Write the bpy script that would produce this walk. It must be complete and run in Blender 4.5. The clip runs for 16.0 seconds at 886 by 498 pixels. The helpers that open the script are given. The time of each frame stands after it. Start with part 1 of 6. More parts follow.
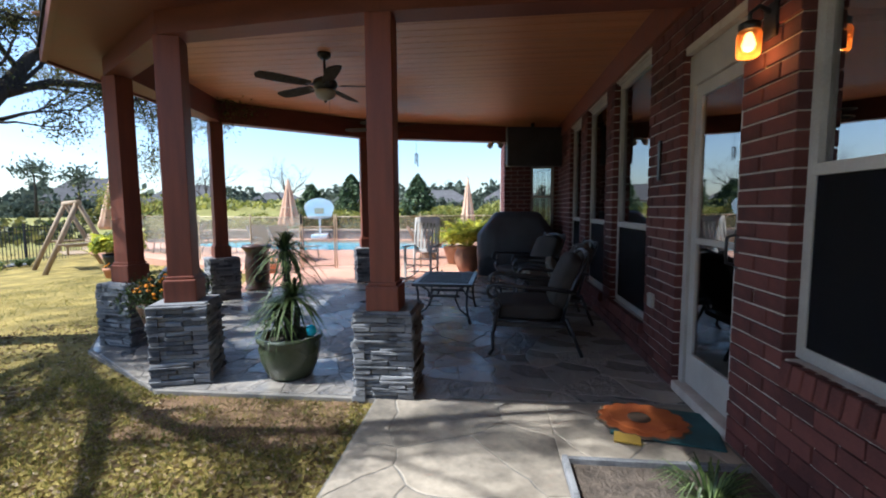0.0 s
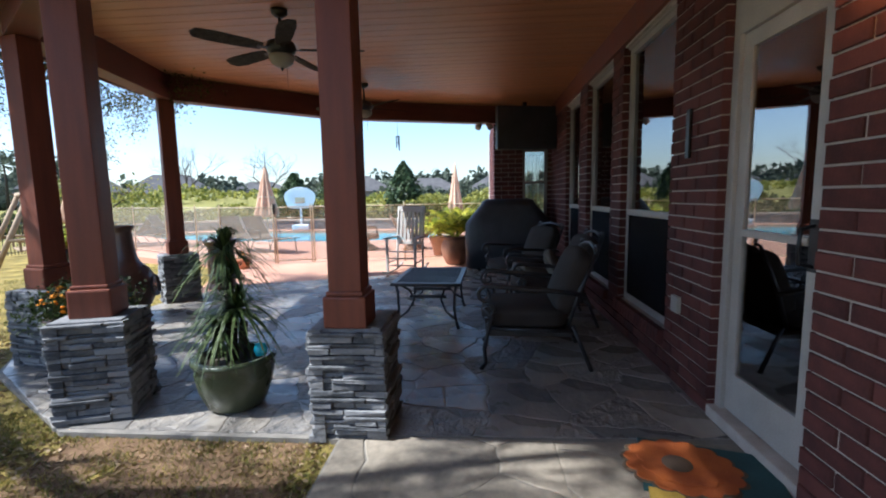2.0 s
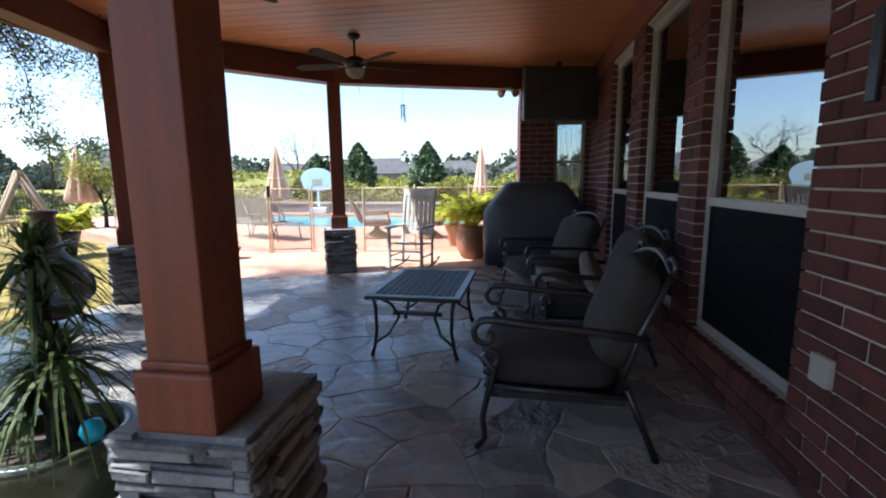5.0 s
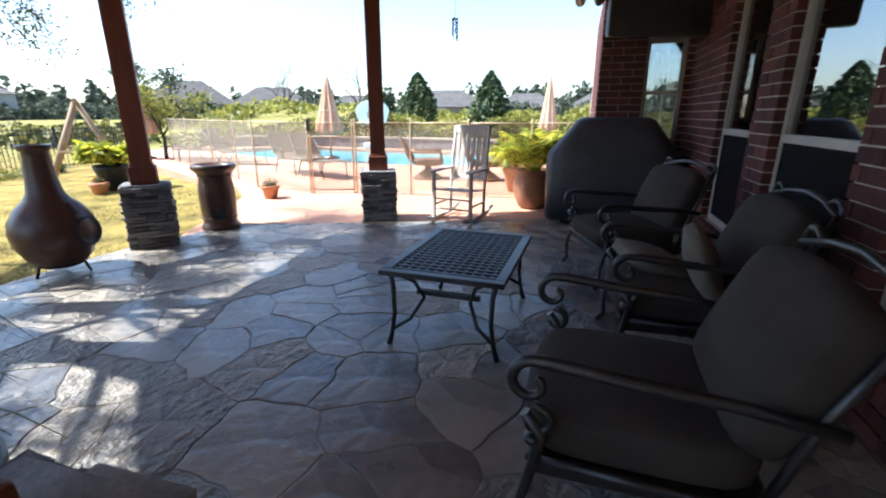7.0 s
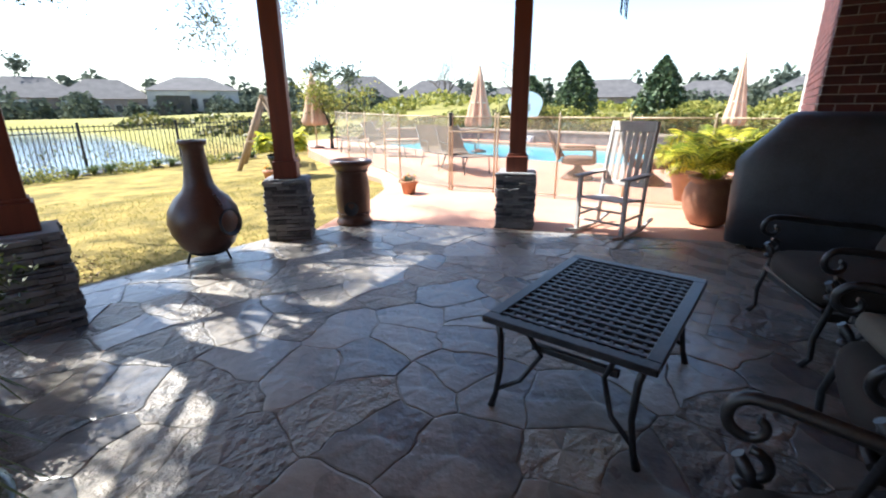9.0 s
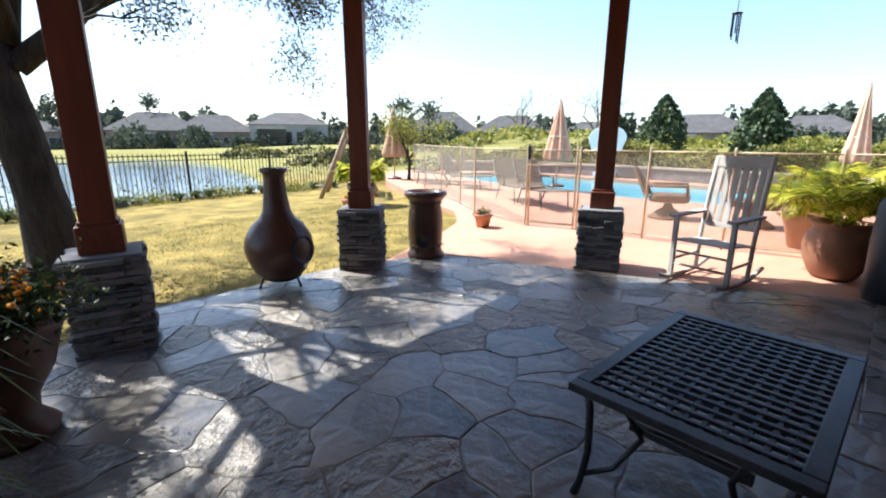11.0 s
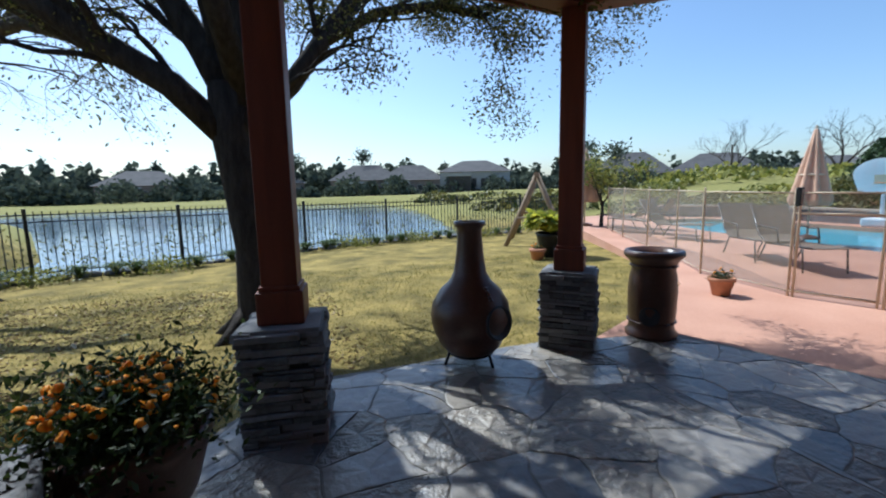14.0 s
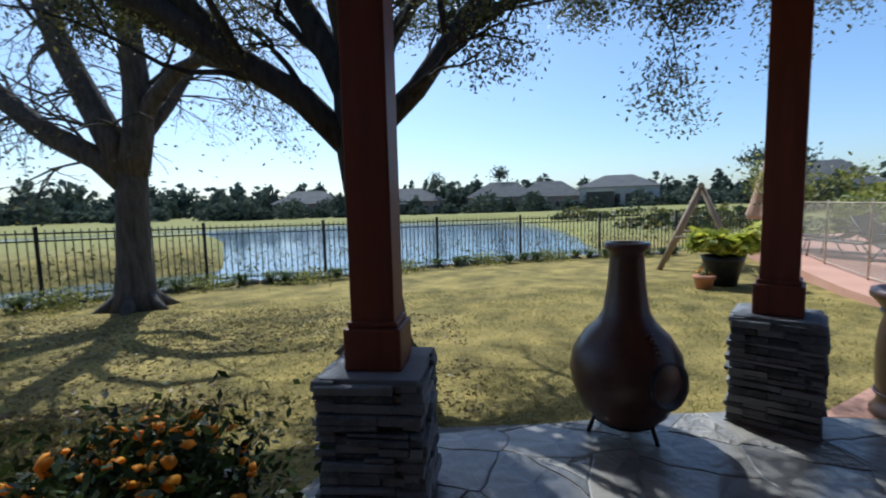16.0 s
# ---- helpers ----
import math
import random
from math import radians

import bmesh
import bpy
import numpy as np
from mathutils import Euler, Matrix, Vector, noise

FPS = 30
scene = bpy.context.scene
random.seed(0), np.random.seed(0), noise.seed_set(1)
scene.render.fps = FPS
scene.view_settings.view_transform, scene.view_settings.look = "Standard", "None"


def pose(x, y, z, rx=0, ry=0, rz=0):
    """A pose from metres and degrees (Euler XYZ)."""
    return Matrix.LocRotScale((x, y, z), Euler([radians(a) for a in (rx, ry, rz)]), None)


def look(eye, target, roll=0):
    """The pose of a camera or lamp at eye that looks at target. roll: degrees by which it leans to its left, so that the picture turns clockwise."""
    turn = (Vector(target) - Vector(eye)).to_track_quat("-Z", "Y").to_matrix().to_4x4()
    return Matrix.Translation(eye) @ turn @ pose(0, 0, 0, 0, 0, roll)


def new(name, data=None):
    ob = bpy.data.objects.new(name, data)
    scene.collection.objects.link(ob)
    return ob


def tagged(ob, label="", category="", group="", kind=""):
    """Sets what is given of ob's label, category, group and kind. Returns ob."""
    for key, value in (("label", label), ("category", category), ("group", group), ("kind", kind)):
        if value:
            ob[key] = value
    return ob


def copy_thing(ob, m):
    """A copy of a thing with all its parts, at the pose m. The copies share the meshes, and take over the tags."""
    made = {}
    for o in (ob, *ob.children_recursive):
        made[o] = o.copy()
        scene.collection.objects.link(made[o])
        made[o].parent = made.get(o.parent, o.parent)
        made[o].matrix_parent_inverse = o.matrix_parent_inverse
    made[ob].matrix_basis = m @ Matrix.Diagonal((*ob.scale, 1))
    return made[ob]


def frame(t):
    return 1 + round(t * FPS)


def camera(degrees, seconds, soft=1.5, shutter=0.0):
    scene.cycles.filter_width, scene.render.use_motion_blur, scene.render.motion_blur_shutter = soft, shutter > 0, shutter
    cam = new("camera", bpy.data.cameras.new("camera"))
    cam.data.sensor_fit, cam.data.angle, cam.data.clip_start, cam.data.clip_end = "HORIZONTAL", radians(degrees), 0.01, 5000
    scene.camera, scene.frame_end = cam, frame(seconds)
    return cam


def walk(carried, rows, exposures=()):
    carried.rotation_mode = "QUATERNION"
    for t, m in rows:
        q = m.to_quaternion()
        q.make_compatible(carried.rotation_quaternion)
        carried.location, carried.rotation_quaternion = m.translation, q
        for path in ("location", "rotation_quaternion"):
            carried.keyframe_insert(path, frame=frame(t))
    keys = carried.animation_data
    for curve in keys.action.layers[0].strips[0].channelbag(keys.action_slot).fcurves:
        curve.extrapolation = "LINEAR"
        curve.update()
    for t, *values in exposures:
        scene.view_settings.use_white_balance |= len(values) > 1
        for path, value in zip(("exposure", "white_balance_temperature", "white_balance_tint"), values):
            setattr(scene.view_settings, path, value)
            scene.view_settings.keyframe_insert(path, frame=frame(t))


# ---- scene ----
cam = camera(89.6, 16.0, 2.0, 0.3)
PATH = [
    (0, (0.637, 1.764, 1.298), (0.424, 3.745, 1.118), -0.44),
    (0.5, (0.596, 1.933, 1.289), (0.416, 3.916, 1.097), -0.13),
    (1, (0.526, 2.110, 1.288), (0.398, 4.096, 1.081), -0.34),
    (1.5, (0.565, 2.209, 1.285), (0.428, 4.194, 1.075), -0.29),
    (2, (0.615, 2.436, 1.290), (0.454, 4.416, 1.057), -1.03),
    (2.5, (0.580, 2.652, 1.271), (0.450, 4.634, 1.034), -1.16),
    (3, (0.553, 2.881, 1.272), (0.457, 4.863, 1.022), -1.11),
    (3.5, (0.665, 3.092, 1.280), (0.518, 5.071, 1.026), -1.40),
    (6, (0.773, 4.119, 1.257), (0.430, 6.042, 0.830), 0.34),
    (6.5, (0.687, 4.348, 1.312), (0.307, 6.243, 0.797), 0.65),
    (7, (0.730, 4.579, 1.263), (0.187, 6.415, 0.686), 0.08),
    (7.5, (0.772, 4.754, 1.286), (0.058, 6.514, 0.659), -0.45),
    (8, (0.680, 4.890, 1.274), (-0.146, 6.598, 0.639), 0.28),
    (8.5, (0.597, 5.033, 1.278), (-0.344, 6.681, 0.647), 0.45),
    (9, (0.603, 5.184, 1.294), (-0.506, 6.733, 0.684), -0.26),
    (11.5, (0.324, 5.380, 1.265), (-1.096, 6.718, 0.822), 0.25),
    (12, (0.206, 5.420, 1.274), (-1.291, 6.679, 0.860), -0.10),
    (12.5, (0.061, 5.544, 1.293), (-1.552, 6.660, 0.900), -0.85),
    (13, (-0.119, 5.614, 1.281), (-1.826, 6.596, 0.929), -0.99),
    (13.5, (-0.367, 5.638, 1.277), (-2.133, 6.522, 0.960), -0.85),
    (14, (-0.476, 5.685, 1.285), (-2.306, 6.443, 1.006), -1.12),
    (14.5, (-0.664, 5.842, 1.280), (-2.558, 6.434, 1.027), -1.24),
    (15, (-0.783, 5.871, 1.264), (-2.714, 6.342, 1.038), -1.21),
    (15.5, (-0.995, 5.832, 1.251), (-2.944, 6.227, 1.041), -1.14),
    (16, (-1.076, 5.887, 1.250), (-3.058, 6.070, 1.058), -1.45),
]
walk(cam, [(t, look(eye, target, roll)) for t, eye, target, roll in PATH],
     exposures=[(0, 1.17, 5450, 8), (3.5, 1.33, 5500, 9), (6, 1.7, 5650, 7), (9, 1.75, 5900, 9), (11.5, 1.2, 5850, 8), (12.5, 0.8, 5700, 7), (14, 0.4, 5250, 5), (16, 0.22, 5150, 5)])

# ---- light: a clear winter sky and one low sun ----
SUN_TRAVEL = Vector((0.734, 0.23, -1.0)).normalized()
world = bpy.data.worlds.new("sky")
scene.world = world
world.use_nodes = True
wn = world.node_tree.nodes
sky = wn.new("ShaderNodeTexSky")
sky.sky_type = 'NISHITA'
sky.sun_disc = False
sky.sun_elevation = math.asin(-SUN_TRAVEL.z)
sky.sun_rotation = math.atan2(-SUN_TRAVEL.x, -SUN_TRAVEL.y)
sky.air_density, sky.dust_density, sky.ozone_density = 1.0, 1.2, 1.0
wn["Background"].inputs[1].default_value = 0.118
world.node_tree.links.new(sky.outputs[0], wn["Background"].inputs[0])
sun = new("sun", bpy.data.lights.new("sun", 'SUN'))
sun.data.energy, sun.data.angle, sun.data.color = 5.0, radians(0.53), (1.0, 0.93, 0.82)
sun.matrix_world = look((0, 0, 0), SUN_TRAVEL)


# ---- materials ----
def mat(name, c1, c2, rough=0.6, metal=0.0, scale=6.0, fine=60.0, bump=0.15, dist=0.01, spec=0.5, rnd=0.0, island=False, trans=0.0, stretch=(1, 1, 1)):
    """A surface of two tones, mottled at a coarse and a fine scale, with relief; rnd varies it from piece to piece."""
    m = bpy.data.materials.new(name)
    m.use_nodes = True
    n, l = m.node_tree.nodes, m.node_tree.links
    p = n["Principled BSDF"]
    tc, mp = n.new("ShaderNodeTexCoord"), n.new("ShaderNodeMapping")
    mp.inputs["Scale"].default_value = stretch
    l.new(tc.outputs["Object"], mp.inputs[0])
    a, b = n.new("ShaderNodeTexNoise"), n.new("ShaderNodeTexNoise")
    a.inputs["Scale"].default_value, a.inputs["Detail"].default_value = scale, 5
    b.inputs["Scale"].default_value, b.inputs["Detail"].default_value = fine, 3
    l.new(mp.outputs[0], a.inputs[0]), l.new(mp.outputs[0], b.inputs[0])
    mix = n.new("ShaderNodeMath")
    mix.operation = 'MULTIPLY_ADD'
    l.new(b.outputs[0], mix.inputs[0])
    mix.inputs[1].default_value = 0.45
    l.new(a.outputs[0], mix.inputs[2])
    fac = mix.outputs[0]
    if rnd:
        info = n.new("ShaderNodeNewGeometry") if island else n.new("ShaderNodeObjectInfo")
        add = n.new("ShaderNodeMath")
        add.operation = 'MULTIPLY_ADD'
        l.new(info.outputs["Random Per Island" if island else "Random"], add.inputs[0])
        add.inputs[1].default_value = rnd
        l.new(fac, add.inputs[2])
        sub = n.new("ShaderNodeMath")
        sub.operation = 'SUBTRACT'
        l.new(add.outputs[0], sub.inputs[0])
        sub.inputs[1].default_value = rnd / 2
        fac = sub.outputs[0]
    ramp = n.new("ShaderNodeValToRGB")
    ramp.color_ramp.elements[0].position, ramp.color_ramp.elements[1].position = 0.42, 1.0
    ramp.color_ramp.elements[0].color, ramp.color_ramp.elements[1].color = (*c1, 1), (*c2, 1)
    l.new(fac, ramp.inputs[0]), l.new(ramp.outputs[0], p.inputs["Base Color"])
    rr = n.new("ShaderNodeMapRange")
    rr.inputs[3].default_value, rr.inputs[4].default_value = max(0.02, rough - 0.12), min(1, rough + 0.12)
    l.new(a.outputs[0], rr.inputs[0]), l.new(rr.outputs[0], p.inputs["Roughness"])
    p.inputs["Metallic"].default_value, p.inputs["Specular IOR Level"].default_value = metal, spec
    p.inputs["Transmission Weight"].default_value = trans
    if bump:
        bp = n.new("ShaderNodeBump")
        bp.inputs["Strength"].default_value, bp.inputs["Distance"].default_value = bump, dist
        l.new(mix.outputs[0], bp.inputs["Height"]), l.new(bp.outputs[0], p.inputs["Normal"])
    return m


def leaf_mat(name, c1, c2, through_light=0.35):
    m = mat(name, c1, c2, 0.5, 0, 2.0, 20.0, 0, rnd=0.9, island=True, spec=0.3)
    n, l = m.node_tree.nodes, m.node_tree.links
    tr, mx = n.new("ShaderNodeBsdfTranslucent"), n.new("ShaderNodeMixShader")
    ramp = [x for x in n if x.type == 'VALTORGB'][0]
    l.new(ramp.outputs[0], tr.inputs[0])
    mx.inputs[0].default_value = through_light
    l.new(n["Principled BSDF"].outputs[0], mx.inputs[1]), l.new(tr.outputs[0], mx.inputs[2])
    l.new(mx.outputs[0], n["Material Output"].inputs[0])
    return m


def glass_mat(name, tint=(0.9, 0.95, 0.95)):
    m = bpy.data.materials.new(name)
    m.use_nodes = True
    n, l = m.node_tree.nodes, m.node_tree.links
    g, t, mx, fr = n.new("ShaderNodeBsdfGlossy"), n.new("ShaderNodeBsdfTransparent"), n.new("ShaderNodeMixShader"), n.new("ShaderNodeFresnel")
    g.inputs["Roughness"].default_value = 0.015
    t.inputs[0].default_value = (*tint, 1)
    fr.inputs[0].default_value = 5.0
    l.new(fr.outputs[0], mx.inputs[0]), l.new(t.outputs[0], mx.inputs[1]), l.new(g.outputs[0], mx.inputs[2])
    l.new(mx.outputs[0], n["Material Output"].inputs[0])
    return m


def net_mat(name, col, cover):
    m = mat(name, col, tuple(c * 1.15 for c in col), 0.8, 0, 3, 40, 0)
    n, l = m.node_tree.nodes, m.node_tree.links
    t, mx = n.new("ShaderNodeBsdfTransparent"), n.new("ShaderNodeMixShader")
    mx.inputs[0].default_value = cover
    l.new(t.outputs[0], mx.inputs[1]), l.new(n["Principled BSDF"].outputs[0], mx.inputs[2])
    l.new(mx.outputs[0], n["Material Output"].inputs[0])
    return m


def water_mat(name, c1, c2, scale, bump):
    return mat(name, c1, c2, 0.13, 0, 0.05, scale, bump, 0.05, 0.5)


BRICK = mat("brick_red", (0.052, 0.0185, 0.018), (0.122, 0.041, 0.035), 0.85, 0, 9, 120, 0.5, 0.006, 0.3, rnd=0.5)
BRICK_ISLAND = mat("brick_red_far", (0.052, 0.0185, 0.018), (0.122, 0.041, 0.035), 0.85, 0, 9, 120, 0.5, 0.006, 0.3, rnd=0.5, island=True)
MORTAR = mat("mortar", (0.34, 0.29, 0.25), (0.5, 0.45, 0.4), 0.95, 0, 8, 150, 0.5, 0.004, 0.2)
WOOD_RED = mat("redwood_stain", (0.12, 0.033, 0.019), (0.22, 0.062, 0.032), 0.55, 0, 3, 70, 0.25, 0.004, 0.4, stretch=(6, 6, 0.6))
WOOD_BEAM = mat("beam_stain", (0.085, 0.025, 0.018), (0.16, 0.047, 0.029), 0.55, 0, 3, 60, 0.25, 0.004, 0.4, stretch=(1, 1, 4))
CEIL = mat("cedar_ceiling", (0.32, 0.128, 0.055), (0.5, 0.22, 0.096), 0.45, 0, 1.5, 30, 0.2, 0.004, 0.45, stretch=(0.6, 8, 1))
SOFFIT = mat("soffit_paint", (0.34, 0.27, 0.2), (0.46, 0.38, 0.3), 0.7, 0, 2, 50, 0.1, 0.003)
WHITE = mat("white_trim", (0.28, 0.262, 0.238), (0.42, 0.394, 0.36), 0.5, 0, 4, 90, 0.1, 0.002)
GLASS = glass_mat("window_glass")
SCREEN = net_mat("solar_screen", (0.009, 0.009, 0.011), 0.86)
SCREEN.node_tree.nodes["Principled BSDF"].inputs["Specular IOR Level"].default_value = 0.05
# dark colour that stands in for the shade inside rooms and porches
PAINTED_DIM = mat("painted_dim_interior", (0.05, 0.045, 0.04), (0.09, 0.08, 0.07), 0.9, 0, 2, 30, 0)
CURTAIN = mat("curtain_cloth", (0.30, 0.27, 0.23), (0.42, 0.38, 0.33), 0.9, 0, 5, 90, 0.2)
BLIND = mat("wood_blind", (0.20, 0.15, 0.10), (0.3, 0.24, 0.17), 0.6, 0, 5, 60, 0.1)
STONE = mat("ledge_stone", (0.058, 0.061, 0.068), (0.235, 0.235, 0.24), 0.85, 0, 7, 60, 0.7, 0.012, 0.3, rnd=0.7)
FLAG = mat("flagstone", (0.085, 0.088, 0.096), (0.31, 0.275, 0.23), 0.28, 0, 2.4, 14, 0.75, 0.024, 0.5, rnd=0.34)
FLAG_WALK = mat("tan_flagstone", (0.13, 0.113, 0.092), (0.37, 0.315, 0.245), 0.55, 0, 2.2, 26, 0.6, 0.012, 0.4, rnd=0.25)
FLAG_ROUGH = mat("cleft_flagstone", (0.09, 0.09, 0.095), (0.33, 0.29, 0.24), 0.4, 0, 9, 26, 1.0, 0.042, 0.5, rnd=0.34)
BARE_SOIL = mat("bare_soil", (0.07, 0.042, 0.025), (0.25, 0.16, 0.095), 1.0, 0, 5, 45, 1.0, 0.03, 0.1)
JOINT = mat("sand_joint", (0.11, 0.105, 0.1), (0.26, 0.235, 0.2), 0.9, 0, 8, 120, 0.5, 0.01)
DECK = mat("salmon_concrete", (0.39, 0.19, 0.118), (0.53, 0.295, 0.2), 0.75, 0, 1.2, 40, 0.3, 0.008)
LAWN = mat("dormant_lawn", (0.055, 0.049, 0.016), (0.38, 0.285, 0.088), 0.95, 0, 2.3, 34, 1.0, 0.06, 0.1)
# the golf course beyond the garden is greener than the dormant lawn
_n, _l = LAWN.node_tree.nodes, LAWN.node_tree.links
_tc = [q for q in _n if q.type == 'TEX_COORD'][0]
_off, _len, _map, _mix = _n.new("ShaderNodeVectorMath"), _n.new("ShaderNodeVectorMath"), _n.new("ShaderNodeMapRange"), _n.new("ShaderNodeMix")
_off.operation, _len.operation, _mix.data_type = 'ADD', 'LENGTH', 'RGBA'
_off.inputs[1].default_value = (1.0, -5.8, 0.0)
_map.inputs[1].default_value, _map.inputs[2].default_value = 17.0, 26.0
_l.new(_tc.outputs["Object"], _off.inputs[0]), _l.new(_off.outputs[0], _len.inputs[0]), _l.new(_len.outputs["Value"], _map.inputs[0])
_ramp = [q for q in _n if q.type == 'VALTORGB'][0]
_green = _n.new("ShaderNodeValToRGB")
_green.color_ramp.elements[0].color, _green.color_ramp.elements[1].color = (0.11, 0.105, 0.03, 1), (0.27, 0.25, 0.085, 1)
_l.new(_ramp.inputs[0].links[0].from_socket, _green.inputs[0])
_l.new(_map.outputs[0], _mix.inputs[0]), _l.new(_ramp.outputs[0], _mix.inputs[6]), _l.new(_green.outputs[0], _mix.inputs[7])
_l.new(_mix.outputs[2], _n["Principled BSDF"].inputs["Base Color"])
LITTER = leaf_mat("dry_leaf", (0.15, 0.1, 0.055), (0.42, 0.31, 0.19), 0.1)
BLADE = leaf_mat("grass_blade", (0.075, 0.10, 0.014), (0.36, 0.29, 0.075), 0.35)
BARK = mat("oak_bark", (0.022, 0.018, 0.015), (0.075, 0.062, 0.052), 0.95, 0, 6, 40, 1.0, 0.03, 0.2, stretch=(3, 3, 0.7))
GREY_BARK = mat("grey_bark", (0.04, 0.034, 0.029), (0.14, 0.12, 0.105), 0.95, 0, 6, 40, 1.0, 0.03, 0.2, stretch=(3, 3, 0.7))
LEAF = leaf_mat("oak_leaf", (0.035, 0.05, 0.012), (0.16, 0.14, 0.04))
LEAF_DARK = leaf_mat("conifer_leaf", (0.026, 0.045, 0.02), (0.09, 0.13, 0.055), 0.15)
# leaf green greyed to carry the distance haze, without gloss
FAR_HAZE_LEAF = leaf_mat("far_haze_leaf", (0.062, 0.075, 0.06), (0.125, 0.145, 0.105), 0.2)
FAR_HAZE_LEAF.node_tree.nodes["Principled BSDF"].inputs["Specular IOR Level"].default_value = 0.0
LEAF_YEL = leaf_mat("shrub_leaf", (0.10, 0.12, 0.02), (0.34, 0.32, 0.07))
LEAF_PALM = leaf_mat("palm_leaf", (0.18, 0.23, 0.02), (0.66, 0.62, 0.07), 0.55)
LEAF_AGAVE = leaf_mat("spiky_leaf", (0.03, 0.055, 0.018), (0.14, 0.19, 0.06), 0.3)
LEAF_MARI = leaf_mat("marigold_leaf", (0.014, 0.026, 0.008), (0.055, 0.08, 0.02), 0.25)
FLOWER = leaf_mat("orange_petals", (0.5, 0.09, 0.006), (0.95, 0.42, 0.02), 0.35)
LAKE = water_mat("lake_water", (0.06, 0.09, 0.12), (0.10, 0.145, 0.19), 3.5, 0.006)
POOLW = water_mat("pool_water", (0.03, 0.36, 0.50), (0.08, 0.55, 0.70), 5.0, 0.1)
BLACK_METAL = mat("black_iron", (0.012, 0.013, 0.015), (0.035, 0.036, 0.04), 0.4, 0.6, 8, 90, 0.15, 0.002)
BRONZE = mat("cast_aluminium", (0.03, 0.032, 0.036), (0.085, 0.085, 0.09), 0.38, 0.75, 9, 90, 0.3, 0.003)
CLAY = mat("brown_clay", (0.052, 0.024, 0.017), (0.125, 0.06, 0.038), 0.36, 0, 5, 60, 0.3, 0.006)
BROWN_TERRA = mat("brown_terracotta", (0.17, 0.075, 0.042), (0.32, 0.15, 0.085), 0.6, 0, 5, 70, 0.25, 0.004)
TERRA = mat("terracotta", (0.33, 0.13, 0.06), (0.52, 0.24, 0.13), 0.8, 0, 6, 80, 0.25, 0.004)
GREEN_GLAZE = mat("green_glaze", (0.032, 0.042, 0.022), (0.085, 0.098, 0.055), 0.28, 0, 5, 50, 0.15, 0.004)
SOIL = mat("potting_soil", (0.03, 0.022, 0.016), (0.09, 0.07, 0.05), 1.0, 0, 15, 120, 0.9, 0.02)
# taupe cloth with the deep porch shade put into its colour
CUSHION = mat("shaded_taupe_cushion", (0.024, 0.02, 0.018), (0.052, 0.044, 0.039), 0.95, 0, 4, 220, 0.35, 0.003, 0.2)
PILLOW = mat("pale_pillow", (0.085, 0.075, 0.062), (0.17, 0.15, 0.125), 0.95, 0, 4, 180, 0.35, 0.003, 0.2)
COVER = mat("black_vinyl", (0.02, 0.022, 0.027), (0.05, 0.054, 0.064), 0.5, 0, 5, 60, 0.3, 0.01)
GREYWOOD = mat("weathered_wood", (0.33, 0.31, 0.29), (0.56, 0.53, 0.5), 0.8, 0, 5, 80, 0.3, 0.004, 0.3, stretch=(3, 3, 0.8))
RAWWOOD = mat("cedar_log", (0.2, 0.14, 0.085), (0.38, 0.28, 0.185), 0.8, 0, 5, 60, 0.35, 0.006, 0.3)
TAN = mat("tan_pole", (0.42, 0.33, 0.22), (0.55, 0.45, 0.32), 0.5, 0, 4, 60, 0.05)
NET = net_mat("pool_net", (0.36, 0.31, 0.24), 0.2)
WICKER = mat("brown_wicker", (0.07, 0.035, 0.02), (0.19, 0.1, 0.055), 0.75, 0, 12, 90, 0.7, 0.01)
SLING = mat("tan_sling", (0.12, 0.088, 0.062), (0.22, 0.17, 0.125), 0.85, 0, 5, 150, 0.3)
CANVAS = mat("umbrella_canvas", (0.46, 0.28, 0.18), (0.62, 0.42, 0.29), 0.9, 0, 4, 60, 0.3)
WHITE_PLASTIC = mat("white_plastic", (0.72, 0.73, 0.75), (0.84, 0.85, 0.86), 0.35, 0, 3, 40, 0.03)
BACKBOARD = leaf_mat("white_backboard", (0.78, 0.79, 0.8), (0.88, 0.88, 0.88), 0.5)
ROOF = mat("grey_shingle", (0.05, 0.048, 0.05), (0.105, 0.1, 0.1), 0.95, 0, 0.8, 8, 0.4, 0.03)
HOUSE_WALL = mat("house_brick", (0.2, 0.15, 0.125), (0.33, 0.26, 0.22), 0.9, 0, 1, 10, 0.2)
HOUSE_PALE = mat("house_siding", (0.36, 0.34, 0.32), (0.48, 0.46, 0.43), 0.8, 0, 1, 10, 0.1)
MULCH = mat("bark_mulch", (0.035, 0.026, 0.02), (0.13, 0.10, 0.075), 1.0, 0, 12, 70, 1.0, 0.04)
MAT_ORANGE = mat("orange_coir", (0.24, 0.04, 0.008), (0.5, 0.13, 0.02), 1.0, 0, 6, 150, 0.9, 0.01)
MAT_YELLOW = mat("yellow_coir", (0.3, 0.18, 0.02), (0.45, 0.3, 0.05), 1.0, 0, 6, 150, 0.9, 0.01)
MAT_TEAL = mat("teal_coir", (0.012, 0.045, 0.05), (0.03, 0.09, 0.095), 1.0, 0, 6, 150, 0.9, 0.01)
MAT_DARK = mat("brown_coir", (0.05, 0.03, 0.02), (0.14, 0.09, 0.05), 1.0, 0, 6, 150, 0.9, 0.01)


